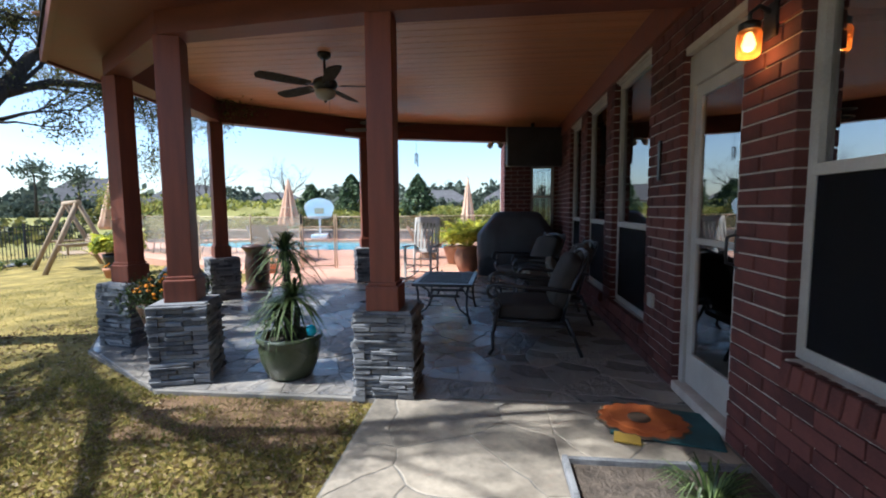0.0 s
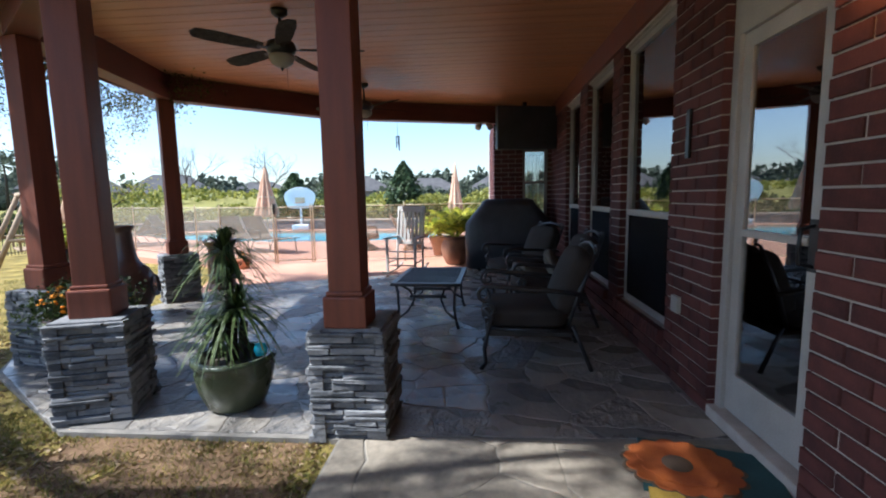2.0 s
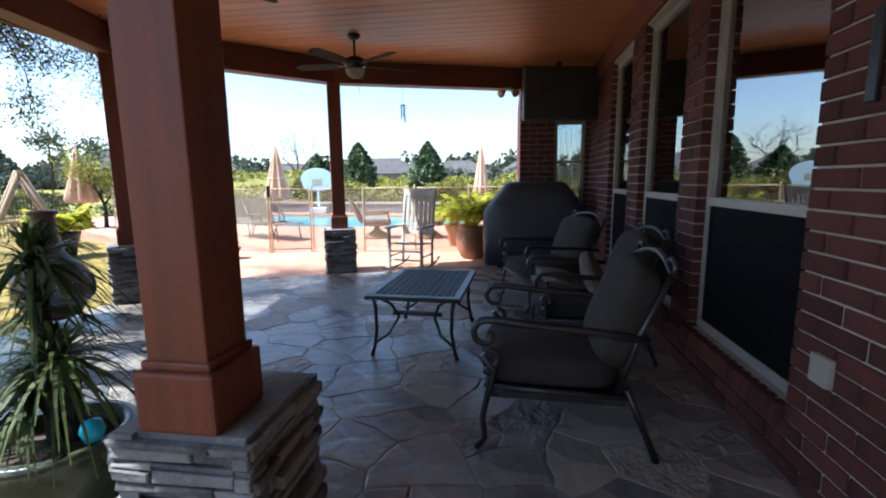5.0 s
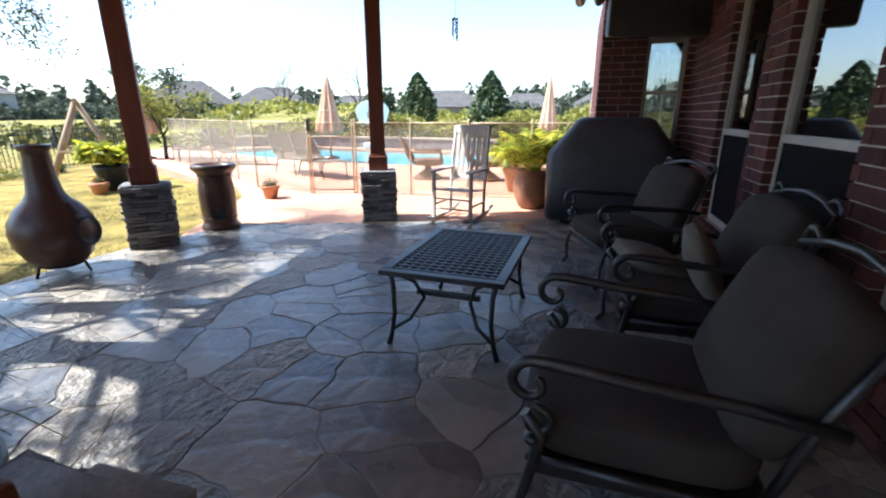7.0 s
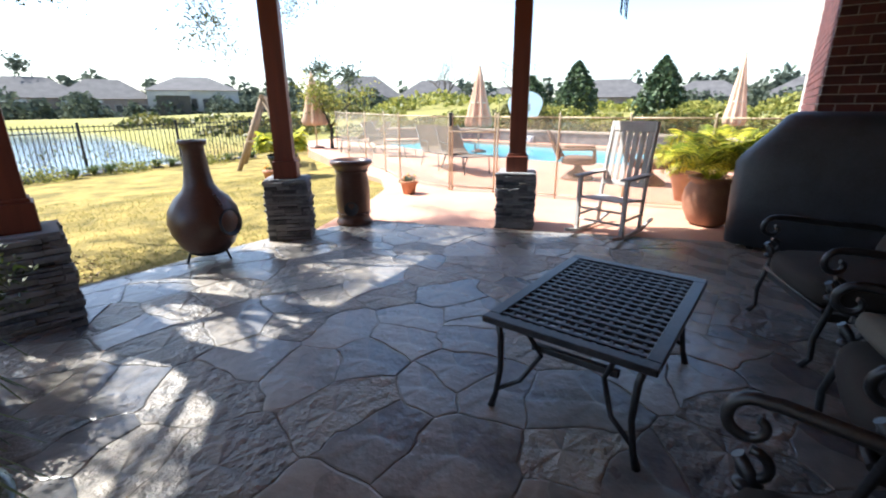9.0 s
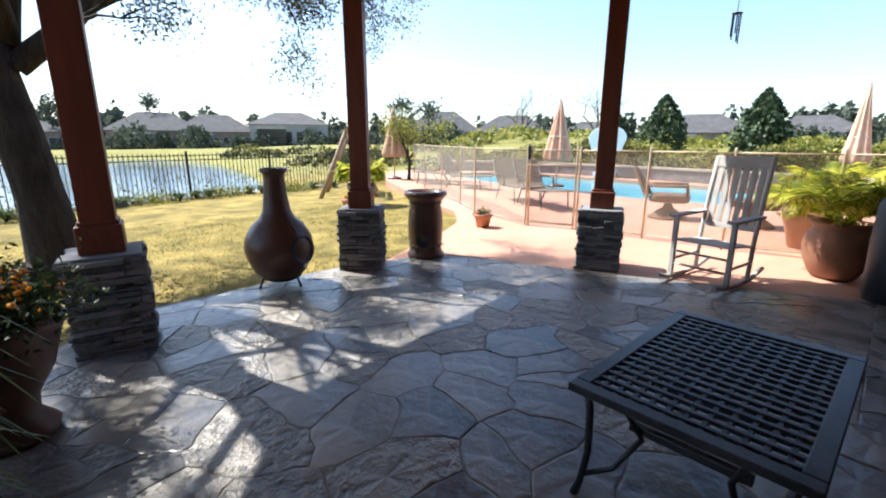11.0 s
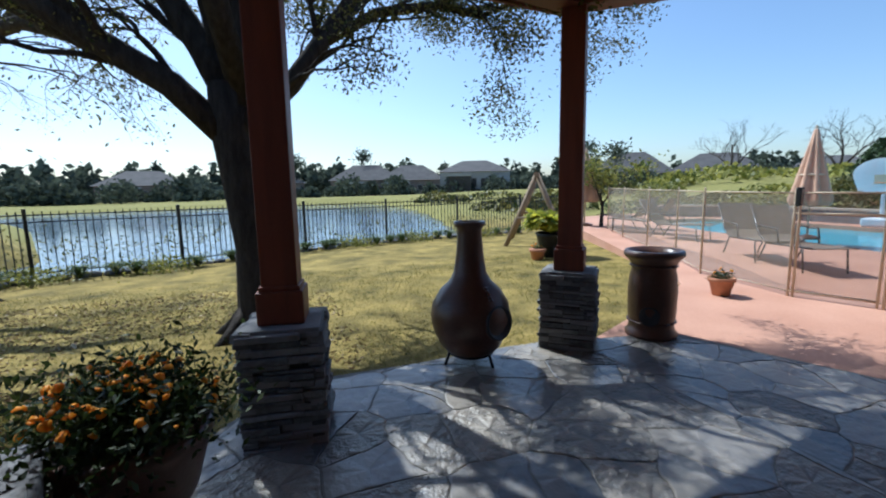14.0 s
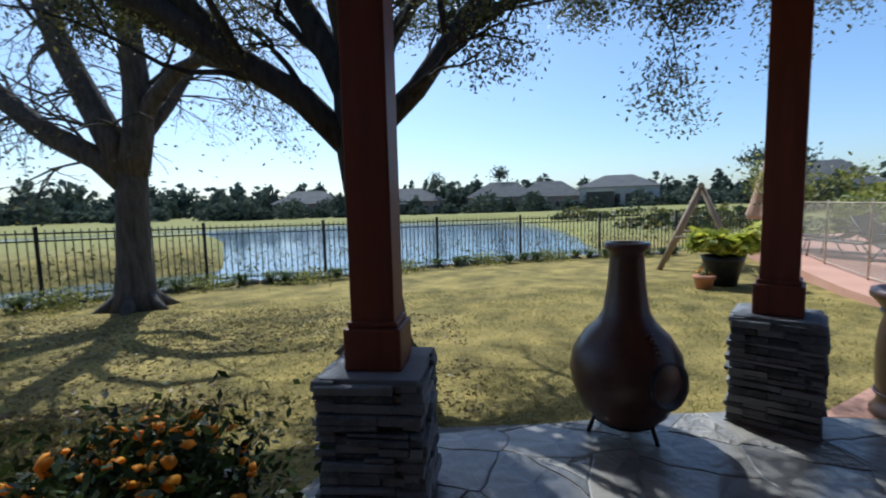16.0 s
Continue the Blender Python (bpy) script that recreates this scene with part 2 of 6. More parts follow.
# ---- mesh helpers ----
def add_box(bm, lo, hi, m=None):
    x0, y0, z0 = lo
    x1, y1, z1 = hi
    v = [Vector(c) for c in ((x0, y0, z0), (x1, y0, z0), (x1, y1, z0), (x0, y1, z0), (x0, y0, z1), (x1, y0, z1), (x1, y1, z1), (x0, y1, z1))]
    v = [bm.verts.new(m @ c if m else c) for c in v]
    for f in ((3, 2, 1, 0), (4, 5, 6, 7), (0, 1, 5, 4), (1, 2, 6, 5), (2, 3, 7, 6), (3, 0, 4, 7)):
        bm.faces.new([v[i] for i in f])
    return bm


def box(lo, hi, bevel=0.0, m=None, seg=2):
    bm = add_box(bmesh.new(), lo, hi, m)
    if bevel:
        bmesh.ops.bevel(bm, geom=bm.edges[:], offset=bevel, segments=seg, affect='EDGES', profile=0.6)
    return bm


def add_tube(bm, pts, radii, n=8, cap=True):
    pts = [Vector(p) for p in pts]
    if not hasattr(radii, "__len__"):
        radii = [radii] * len(pts)
    rings, side = [], None
    for i, p in enumerate(pts):
        d = (pts[min(i + 1, len(pts) - 1)] - pts[max(i - 1, 0)]).normalized()
        if side is None:
            side = d.orthogonal().normalized()
        side = (side - d * side.dot(d)).normalized()
        up = d.cross(side)
        rings.append([bm.verts.new(p + radii[i] * (math.cos(2 * math.pi * k / n) * side + math.sin(2 * math.pi * k / n) * up)) for k in range(n)])
    for a, b in zip(rings, rings[1:]):
        for k in range(n):
            f = bm.faces.new((a[k], a[(k + 1) % n], b[(k + 1) % n], b[k]))
            f.smooth = True
    if cap:
        bm.faces.new(rings[0][::-1]), bm.faces.new(rings[-1])
    return bm


def tube(pts, radii, n=8):
    return add_tube(bmesh.new(), pts, radii, n)


def lathe(profile, n=32, center=(0, 0, 0), wob=0.0):
    bm = bmesh.new()
    c = Vector(center)
    rings = []
    for r, z in profile:
        rings.append([bm.verts.new(c + Vector((r * math.cos(a) * (1 + wob * math.sin(3 * a + z * 9)), r * math.sin(a) * (1 + wob * math.cos(2 * a + z * 7)), z))) for a in (2 * math.pi * k / n for k in range(n))])
    for a, b in zip(rings, rings[1:]):
        for k in range(n):
            f = bm.faces.new((a[k], a[(k + 1) % n], b[(k + 1) % n], b[k]))
            f.smooth = True
    if profile[0][0] > 1e-4:
        bm.faces.new(rings[0][::-1])
    if profile[-1][0] > 1e-4:
        bm.faces.new(rings[-1])
    return bm


def prism(poly, z0, z1):
    bm = bmesh.new()
    lo, hi = [bm.verts.new((x, y, z0)) for x, y in poly], [bm.verts.new((x, y, z1)) for x, y in poly]
    bm.faces.new(lo[::-1]), bm.faces.new(hi)
    n = len(poly)
    for i in range(n):
        bm.faces.new((lo[i], lo[(i + 1) % n], hi[(i + 1) % n], hi[i]))
    return bm


def finish(bm, name, material):
    bmesh.ops.recalc_face_normals(bm, faces=bm.faces[:])
    me = bpy.data.meshes.new(name)
    bm.to_mesh(me)
    bm.free()
    me.materials.append(material)
    return me


def part(name, bm, material, parent, label=""):
    ob = new(name, finish(bm, name, material) if isinstance(bm, bmesh.types.BMesh) else bm)
    ob.parent = parent
    return tagged(ob, label)


def thing(name, label, category, m=None, group="", kind=""):
    ob = new(name)
    ob.empty_display_size = 0.1
    ob.matrix_world = m or Matrix()
    return tagged(ob, label, category, group, kind)


def solid(name, bm, material, label="", category="", kind="structure", group=""):
    return tagged(new(name, finish(bm, name, material)), label, category, group, kind)


def leaf_mesh(name, centers, size, material, rng, aspect=0.5, up=0.0, spread=0.35):
    """One mesh of small leaves: a folded diamond at every centre."""
    c = np.asarray(centers, float)
    n = len(c)
    a = rng.normal(size=(n, 3))
    a[:, 2] += up
    a /= np.linalg.norm(a, axis=1)[:, None]
    b = np.cross(a, rng.normal(size=(n, 3)))
    b /= np.linalg.norm(b, axis=1)[:, None]
    s = size * (1 + spread * rng.uniform(-1, 1, size=(n, 1)))
    v = np.stack([c - a * s, c + b * s * aspect, c + a * s, c - b * s * aspect], 1).reshape(-1, 3)
    f = np.arange(4 * n).reshape(-1, 4)
    me = bpy.data.meshes.new(name)
    me.from_pydata(v.tolist(), [], f.tolist())
    me.materials.append(material)
    return me


RNG = np.random.default_rng(7)


# ---- ground, lake, pool ----
FENCE = [(-7.0, -2.4), (-8.6, 0.2), (-10.3, 2.0), (-11.0, 4.2), (-12.5, 6.8), (-13.3, 9.2), (-13.5, 11.6), (-13.6, 14.0), (-13.8, 16.4)]


def fence_x(y):
    for (xa, ya), (xb, yb) in zip(FENCE, FENCE[1:]):
        if y <= yb:
            return xa + (xb - xa) * (y - ya) / (yb - ya)
    return FENCE[-1][0]


def smooth(a, b, v):
    k = min(1.0, max(0.0, (v - a) / (b - a)))
    return k * k * (3 - 2 * k)


def far_shore(phi):
    """How far the lake reaches from the patio in a direction, degrees from -x towards +y."""
    if phi < 12:
        return 60.0
    return 60.0 - 41.0 * smooth(12, 27, phi)


def land(x, y):
    z = -0.035 - 0.03 * min(9.5, max(0.0, -3.7 - x))
    dx, dy = x + 1.0, y - 5.8
    r, phi = math.hypot(dx, dy), math.degrees(math.atan2(dy, -dx))
    over = fence_x(y) - 0.5 - x
    if over > 0 and -75 < phi < 30:
        lake = smooth(0, 1.6, over) * (1 - smooth(far_shore(phi) - 4, far_shore(phi), r)) * (1 - smooth(24, 29, phi))
        spit = smooth(15, 19, r) * (1 - smooth(34, 44, r)) * (1 - smooth(-24, -17, phi))
        z -= 1.5 * lake * (1 - spit)
        z += 0.25 * spit * lake
    if r > 30:
        z += 0.5 * noise.noise((x * 0.03, y * 0.03, 1.7)) * smooth(30, 60, r)
        for bx_, by_, h, w in ((-26, 48, 1.7, 9), (-50, 38, 0.9, 10), (-14, 60, 0.8, 12)):
            z += h * math.exp(-((x - bx_) ** 2 + (y - by_) ** 2) / (2 * w * w))
    return z


def ground_mesh():
    bm = bmesh.new()
    radii = [0.35 * k for k in range(1, 60)] + [21 * 1.085 ** k for k in range(1, 62)]
    na = 216
    rows = []
    centre = bm.verts.new((-1.0, 5.8, -0.08))
    for r in radii:
        row = []
        for k in range(na):
            a = 2 * math.pi * k / na
            x, y = -1.0 + r * math.cos(a), 5.8 + r * math.sin(a)
            row.append(bm.verts.new((x, y, land(x, y) - (1.6 if -12.2 < x < 0.2 and 15.4 < y < 21 else 0.0))))
        rows.append(row)
    for k in range(na):
        bm.faces.new((centre, rows[0][k], rows[0][(k + 1) % na]))
    for a, b in zip(rows, rows[1:]):
        for k in range(na):
            f = bm.faces.new((a[k], b[k], b[(k + 1) % na], a[(k + 1) % na]))
            f.smooth = True
    return bm


solid("ground", ground_mesh(), LAWN, "dormant yellow-green lawn sloping gently to the lake", "lawn")
solid("water_lake", prism([(-140, -140), (-6.0, -140), (-6.0, -3), (-9.5, 0), (-11.2, 3.5), (-13.2, 7), (-13.9, 12), (-13.9, 40), (-140, 60)], -1.2, -0.85), LAKE,
      "calm blue lake behind the iron fence", "lake")

POOL = [(-12.0, 18.4), (-10.6, 17.3), (-8.6, 16.5), (-5.8, 15.8), (-3.6, 15.7), (-1.6, 16.1), (-0.4, 17.0), (-0.2, 18.6), (-1.6, 19.8), (-5.0, 20.3), (-9.0, 20.6), (-11.4, 20.0)]
DECK_EDGE = [(-3.32, 8.22), (-3.62, 8.9), (-4.0, 9.8), (-4.45, 10.6), (-5.2, 11.3), (-6.6, 11.9), (-8.4, 12.9), (-11.5, 14.6), (-14.5, 17.0), (-14.8, 22.4), (8.0, 22.4), (8.0, 10.9), (1.9, 10.9), (0.9, 10.75), (0.5, 10.3), (-1.75, 9.4), (-3.15, 8.9)]


def ring_slab(outer, hole, z0, z1):
    bm = bmesh.new()
    edges = []
    for loop in (outer, hole):
        vs = [bm.verts.new((x, y, z1)) for x, y in loop]
        edges += [bm.edges.new((vs[i], vs[(i + 1) % len(vs)])) for i in range(len(vs))]
    bmesh.ops.triangle_fill(bm, edges=edges, use_beauty=True)
    for loop in (outer, hole):
        n = len(loop)
        lo, hi = [bm.verts.new((x, y, z0)) for x, y in loop], [bm.verts.new((x, y, z1)) for x, y in loop]
        for i in range(n):
            bm.faces.new((lo[i], lo[(i + 1) % n], hi[(i + 1) % n], hi[i]))
    return bm


solid("pavement_deck", ring_slab(DECK_EDGE, POOL, -0.25, -0.004), DECK, "salmon-coloured textured concrete pool deck", "deck")
solid("water_pool", prism(POOL, -0.6, -0.12), POOLW, "bright turquoise swimming pool water", "pool")


def pool_wall():
    t = thing("pool_wall", "low dark stone raised wall behind the pool with a pale cap", "wall", kind="structure")
    bm = bmesh.new()
    pts = [(-13.2, 19.6), (-11.6, 21.1), (-9.0, 21.5), (-5.0, 21.2), (-1.4, 20.7), (0.6, 19.6), (1.6, 17.8)]
    cap = bmesh.new()
    for (xa, ya), (xb, yb) in zip(pts, pts[1:]):
        L, a = math.hypot(xb - xa, yb - ya), math.atan2(yb - ya, xb - xa)
        m = pose(xa, ya, 0, 0, 0, math.degrees(a))
        add_box(bm, (-0.02, -0.15, -0.2), (L + 0.02, 0.15, 0.36), m)
        add_box(cap, (-0.06, -0.2, 0.36), (L + 0.06, 0.2, 0.42), m)
    part("body", bm, STONE, t)
    part("cap", cap, SOFFIT, t, "pale stone cap")


pool_wall()

# ---- patio floor: bedding slab; its flagstones are laid at the end of the file ----
PATIO = [(-1.78, 4.66), (-0.15, 4.66), (-0.15, -4.0), (1.95, -4.0), (1.95, 10.74), (0.9, 10.74), (0.5, 10.3), (-1.75, 9.4), (-3.15, 8.9), (-3.32, 8.2), (-3.47, 7.5), (-3.45, 6.8), (-3.5, 6.0), (-3.1, 5.45)]
patio_floor = solid("floor_patio", prism(PATIO, -0.25, -0.004), JOINT, "grey irregular flagstone patio with narrow dark joints", "patio")

# ---- house wall: openings from front to back ----
WX = 1.93
OPEN = [(2.5, 3.86, 0.63, 2.5), (4.28, 5.04, 0.06, 2.3), (5.66, 6.74, 0.31, 2.57), (7.06, 8.08, 0.31, 2.57), (8.48, 9.38, 0.31, 2.57)]
WALL_TOP = 2.6
Y0, Y1 = -5.0, 10.75


def blocks(y0, y1, z0, z1, openings):
    """Rectangles of the wall that openings leave over."""
    out, y = [], y0
    for a, b, lo, hi in sorted(openings):
        out.append((y, a, z0, z1))
        out.append((a, b, z0, lo)), out.append((a, b, hi, z1))
        y = b
    out.append((y, y1, z0, z1))
    return [r for r in out if r[1] - r[0] > 0.01 and r[3] - r[2] > 0.01]


def wall_core():
    bm = bmesh.new()
    for a, b, lo, hi in blocks(Y0, Y1, -0.2, WALL_TOP, OPEN):
        add_box(bm, (WX + 0.012, a + (0 if a == Y0 else 0.012), lo + (0.008 if lo > 0 else 0)), (WX + 0.3, b - 0.012, hi - (0.008 if hi < WALL_TOP else 0)))
    return bm


wall_east = solid("wall_east", wall_core(), MORTAR, "dark red brick house wall with pale mortar", "brick wall")
COURSE, BL, BH = 0.0812, 0.244, 0.0712


def brick_mesh(length, depth=0.13, height=BH):
    bm = box((0, 0, 0), (depth, length, height))
    bmesh.ops.bevel(bm, geom=[e for e in bm.edges if all(v.co.x < 0.001 for v in e.verts)], offset=0.004, segments=1, affect='EDGES')
    return finish(bm, "brick", BRICK)


BRICKS = {}


def lay_bricks(parent, y0, y1, z0, z1, x, near, rest, turned=None):
    """Running bond over a rectangle of a wall that faces -x; near(y) says which bricks stand alone."""
    k0, k1 = math.ceil((z0 - 0.001) / COURSE), int((z1 + 0.001) / COURSE)
    for k in range(k0, k1):
        y = y0 - (0.127 if k % 2 else 0)
        while y < y1 - 0.02:
            a, b = max(y, y0), min(y + BL, y1)
            y += 0.254
            if y1 - b < 0.07:
                b, y = y1, y1
            out = random.uniform(-0.003, 0.003)
            m = Matrix.Translation((x + out, a, k * COURSE + 0.005))
            if turned:
                m = turned @ m
            if near((a + b) / 2):
                L = round(b - a, 2)
                if L not in BRICKS:
                    BRICKS[L] = brick_mesh(L)
                ob = new("brick", BRICKS[L])
                ob.parent = parent
                ob.matrix_world = m
            else:
                add_box(rest, (0, 0, 0), (0.11, b - a, BH), m)


def near_brick(y):
    return 3.84 < y < 5.7


# ---- return wall at the far end of the patio, facing the walker ----
RY = 10.75
R_OPEN = [(1.42, 1.86, 0.9, 2.12)]
core = bmesh.new()
for a, b, lo, hi in blocks(0.91, WX + 0.3, -0.2, 2.9, R_OPEN):
    add_box(core, (a, RY + 0.012, lo), (b, RY + 0.3, hi))
add_box(core, (0.922, RY + 0.3, -0.2), (1.2, RY + 5.0, 2.9))
wall_north = solid("wall_north", core, MORTAR, "dark red brick return wall behind the covered grill", "brick wall")


# ---- windows and door ----
def slats(t, y0, y1, z0, z1, x, step=0.05):
    me = finish(box((-0.02, y0, -0.0015), (0.02, y1, 0.0015), m=pose(0, 0, 0, 0, 35, 0)), "blind_slat", BLIND)
    z = z0
    while z < z1:
        part("blind_slat", me, None, t).location = (x, 0, z)
        z += step


def house_window(name, a, b, lo, hi, mid, blinds, x=WX + 0.06):
    t = thing(name, "white-framed house window with dark wooden blinds behind the glass" if blinds else "white-framed house window with a dark screened lower sash reflecting the sky", "window", kind="structure")
    w = 0.055
    fr = bmesh.new()
    for l_, h_ in (((x, a, lo), (x + 0.09, a + w, hi)), ((x, b - w, lo), (x + 0.09, b, hi)), ((x, a + w, lo), (x + 0.09, b - w, lo + w)), ((x, a + w, hi - w), (x + 0.09, b - w, hi))):
        add_box(fr, l_, h_)
    part("window_frame", fr, WHITE, t)
    part("meeting_rail", box((x - 0.012, a + w, mid - 0.025), (x + 0.05, b - w, mid + 0.025), 0.004), WHITE, t)
    part("pane", box((x + 0.03, a + w, mid + 0.025), (x + 0.036, b - w, hi - w)), GLASS, t).visible_shadow = False
    part("pane", box((x + 0.02, a + w, lo + w), (x + 0.026, b - w, mid - 0.025)), GLASS, t).visible_shadow = False
    part("solar_screen", box((x + 0.006, a + w, lo + w), (x + 0.009, b - w, mid - 0.025)), SCREEN, t, "dark mesh solar screen")
    part("head_trim", box((x - 0.02, a + 0.002, hi - 0.008), (x + 0.1, b - 0.002, hi + 0.035)), WHITE, t)
    if blinds:
        slats(t, a + w, b - w, lo + 0.08, hi - 0.06, x + 0.1)
    else:
        cur = bmesh.new()
        for y0, y1 in ((a + 0.04, a + 0.25), (b - 0.25, b - 0.04)):
            prev = None
            for k in range(25):
                y = y0 + (y1 - y0) * k / 24
                xx = x + 0.2 + 0.025 * math.sin(k * 1.9)
                cv = (cur.verts.new((xx, y, lo - 0.2)), cur.verts.new((xx, y, hi)))
                if prev:
                    cur.faces.new((prev[0], cv[0], cv[1], prev[1])).smooth = True
                prev = cv
        part("curtain", cur, CURTAIN, t, "pale drawn-back curtain")
    return t


house_window("window_1", *OPEN[0], 1.45, True)
house_window("window_2", *OPEN[2], 1.12, False)
house_window("window_3", *OPEN[3], 1.12, False)
house_window("window_4", *OPEN[4], 1.12, False)
# rowlock sills of bricks on edge under the windows
for a, b, lo, hi in (OPEN[0], OPEN[2], OPEN[3], OPEN[4]):
    sill = thing("window_sill", "sloping sill of dark red bricks set on edge", "sill", kind="structure")
    me = finish(box((-0.035, 0.004, -0.1), (0.1, 0.066, 0.0), 0.004, pose(0, 0, 0, 0, 8, 0), 1), "brick", BRICK)
    for k in range(int((b - a) / 0.072)):
        part("brick", me, None, sill).location = (WX, a + 0.01 + 0.072 * k, lo - 0.004)


def back_window():
    t = thing("window_5", "small window in the return wall reflecting bright sky", "window", kind="structure")
    a, b, lo, hi = R_OPEN[0]
    y = RY + 0.05
    fr = bmesh.new()
    for l_, h_ in (((a, y, lo), (a + 0.045, y + 0.08, hi)), ((b - 0.045, y, lo), (b, y + 0.08, hi)), ((a + 0.045, y, lo), (b - 0.045, y + 0.08, lo + 0.045)), ((a + 0.045, y, hi - 0.045), (b - 0.045, y + 0.08, hi))):
        add_box(fr, l_, h_)
    part("window_frame", fr, WHITE, t)
    part("meeting_rail", box((a + 0.045, y - 0.01, 1.5), (b - 0.045, y + 0.04, 1.54)), WHITE, t)
    part("pane", box((a + 0.045, y + 0.03, lo + 0.045), (b - 0.045, y + 0.036, hi - 0.045)), GLASS, t).visible_shadow = False


back_window()


def storm_door():
    t = thing("door_1", "white-framed full-view glass storm door, closed", "door", kind="structure")
    a, b, lo, hi = OPEN[1]
    x = WX + 0.05
    fr = bmesh.new()
    for l_, h_ in (((x, a, lo), (x + 0.12, a + 0.06, 2.1)), ((x, b - 0.06, lo), (x + 0.12, b, 2.1)), ((x, a, 2.1), (x + 0.12, b, hi))):
        add_box(fr, l_, h_)
    part("door_frame", fr, WHITE, t)
    part("sill", box((x - 0.05, a, lo - 0.1), (x + 0.14, b, lo), 0.006), MORTAR, t, "grey stone threshold")
    p0, p1, z0, z1 = a + 0.065, b - 0.065, lo + 0.012, 2.095
    lf = bmesh.new()
    for l_, h_ in (((x + 0.02, p0, z0), (x + 0.05, p0 + 0.075, z1)), ((x + 0.02, p1 - 0.075, z0), (x + 0.05, p1, z1)), ((x + 0.02, p0 + 0.075, z1 - 0.08), (x + 0.05, p1 - 0.075, z1)), ((x + 0.02, p0 + 0.075, z0), (x + 0.05, p1 - 0.075, z0 + 0.22))):
        add_box(lf, l_, h_)
    leaf = part("door_leaf", lf, WHITE, t)
    part("mid_rail", box((x + 0.012, p0 + 0.075, 1.055), (x + 0.052, p1 - 0.075, 1.09)), WHITE, leaf)
    part("pane", box((x + 0.033, p0 + 0.075, 1.09), (x + 0.038, p1 - 0.075, z1 - 0.08)), GLASS, leaf).visible_shadow = False
    part("pane", box((x + 0.033, p0 + 0.075, z0 + 0.22), (x + 0.038, p1 - 0.075, 1.055)), GLASS, leaf).visible_shadow = False
    h = bmesh.new()
    add_tube(h, [(x + 0.02, p0 + 0.04, 0.97), (x - 0.04, p0 + 0.04, 0.985), (x - 0.045, p0 + 0.04, 1.05), (x - 0.04, p0 + 0.04, 1.13), (x + 0.02, p0 + 0.04, 1.145)], 0.009, 8)
    add_box(h, (x + 0.012, p0 + 0.015, 0.95), (x + 0.022, p0 + 0.065, 1.17))
    part("door_handle", h, BLACK_METAL, leaf, "black door handle")
    inner = bmesh.new()
    add_box(inner, (x + 0.16, a + 0.05, lo), (x + 0.2, b - 0.05, 2.1))
    part("inner_door", inner, WHITE, t, "white inner door behind the glass")
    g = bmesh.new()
    # opaque sheet in the dark room colour, for the unlit space behind
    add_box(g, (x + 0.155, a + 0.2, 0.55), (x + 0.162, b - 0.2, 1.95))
    part("inner_pane", g, PAINTED_DIM, t, "opaque inner door glass painted as dark as the room behind")


storm_door()
# rooms behind the openings, their dimness painted into the surfaces
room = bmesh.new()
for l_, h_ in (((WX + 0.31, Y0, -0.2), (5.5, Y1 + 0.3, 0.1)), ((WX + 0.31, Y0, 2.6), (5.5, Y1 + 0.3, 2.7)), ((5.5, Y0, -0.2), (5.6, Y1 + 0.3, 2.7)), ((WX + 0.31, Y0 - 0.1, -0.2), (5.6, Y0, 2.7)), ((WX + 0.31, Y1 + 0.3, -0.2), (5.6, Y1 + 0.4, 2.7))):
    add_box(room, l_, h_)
solid("wall_rooms", room, PAINTED_DIM, "room seen through the windows, its dimness painted on", "room")

# ---- porch: piers, columns, beams, ceiling ----
ZB, ZC = 2.56, 2.86
PIERS = [("B", -0.09, 4.86, 0.0), ("A", -1.72, 4.95, 18.0), ("F", -2.9, 5.78, -12.0), ("D", -3.34, 7.97, 45.0), ("E", -1.62, 9.7, 24.0)]
PIER_H, PIER_W = 0.61, 0.42
STONES = {}


def stone_mesh(L, h, d):
    key = (round(L, 2), round(h, 3), round(d, 3))
    if key not in STONES:
        bm = box((0, -d, 0), (L, 0.05, h - 0.004))
        for v in bm.verts:
            if v.co.y < 0:
                v.co += Vector((random.uniform(-0.004, 0.004), random.uniform(-0.006, 0.006), random.uniform(-0.003, 0.003)))
        bmesh.ops.bevel(bm, geom=[e for e in bm.edges if all(v.co.y < 0 for v in e.verts)], offset=0.004, segments=1, affect='EDGES')
        STONES[key] = finish(bm, "stone", STONE)
    return STONES[key]


def pier(x, y, rot):
    t = thing("stone_pier", "square pier of thin stacked grey ledge stone carrying a porch column", "pier", pose(x, y, 0, 0, 0, rot), group="porch piers")
    w = PIER_W / 2 - 0.03
    part("core", box((-w, -w, -0.2), (w, w, PIER_H - 0.015)), JOINT, t)
    for side in range(4):
        z = -0.02
        while z < PIER_H - 0.02:
            h = random.choice((0.022, 0.028, 0.034, 0.04))
            h = min(h, PIER_H - z)
            p = -w - 0.02
            while p < w + 0.02:
                L = min(random.choice((0.12, 0.18, 0.24, 0.3)), w + 0.03 - p)
                if L > 0.03:
                    ob = part("stone", stone_mesh(L - 0.003, h, random.choice((0.012, 0.022, 0.03, 0.04))), None, t)
                    ob.matrix_basis = pose(0, 0, 0, 0, 0, 90 * side) @ pose(p, -w, z)
                p += max(L, 0.03)
            z += h
    top = box((-w - 0.01, -w - 0.01, PIER_H - 0.03), (w + 0.01, w + 0.01, PIER_H), 0.006)
    part("cap", top, STONE, t)


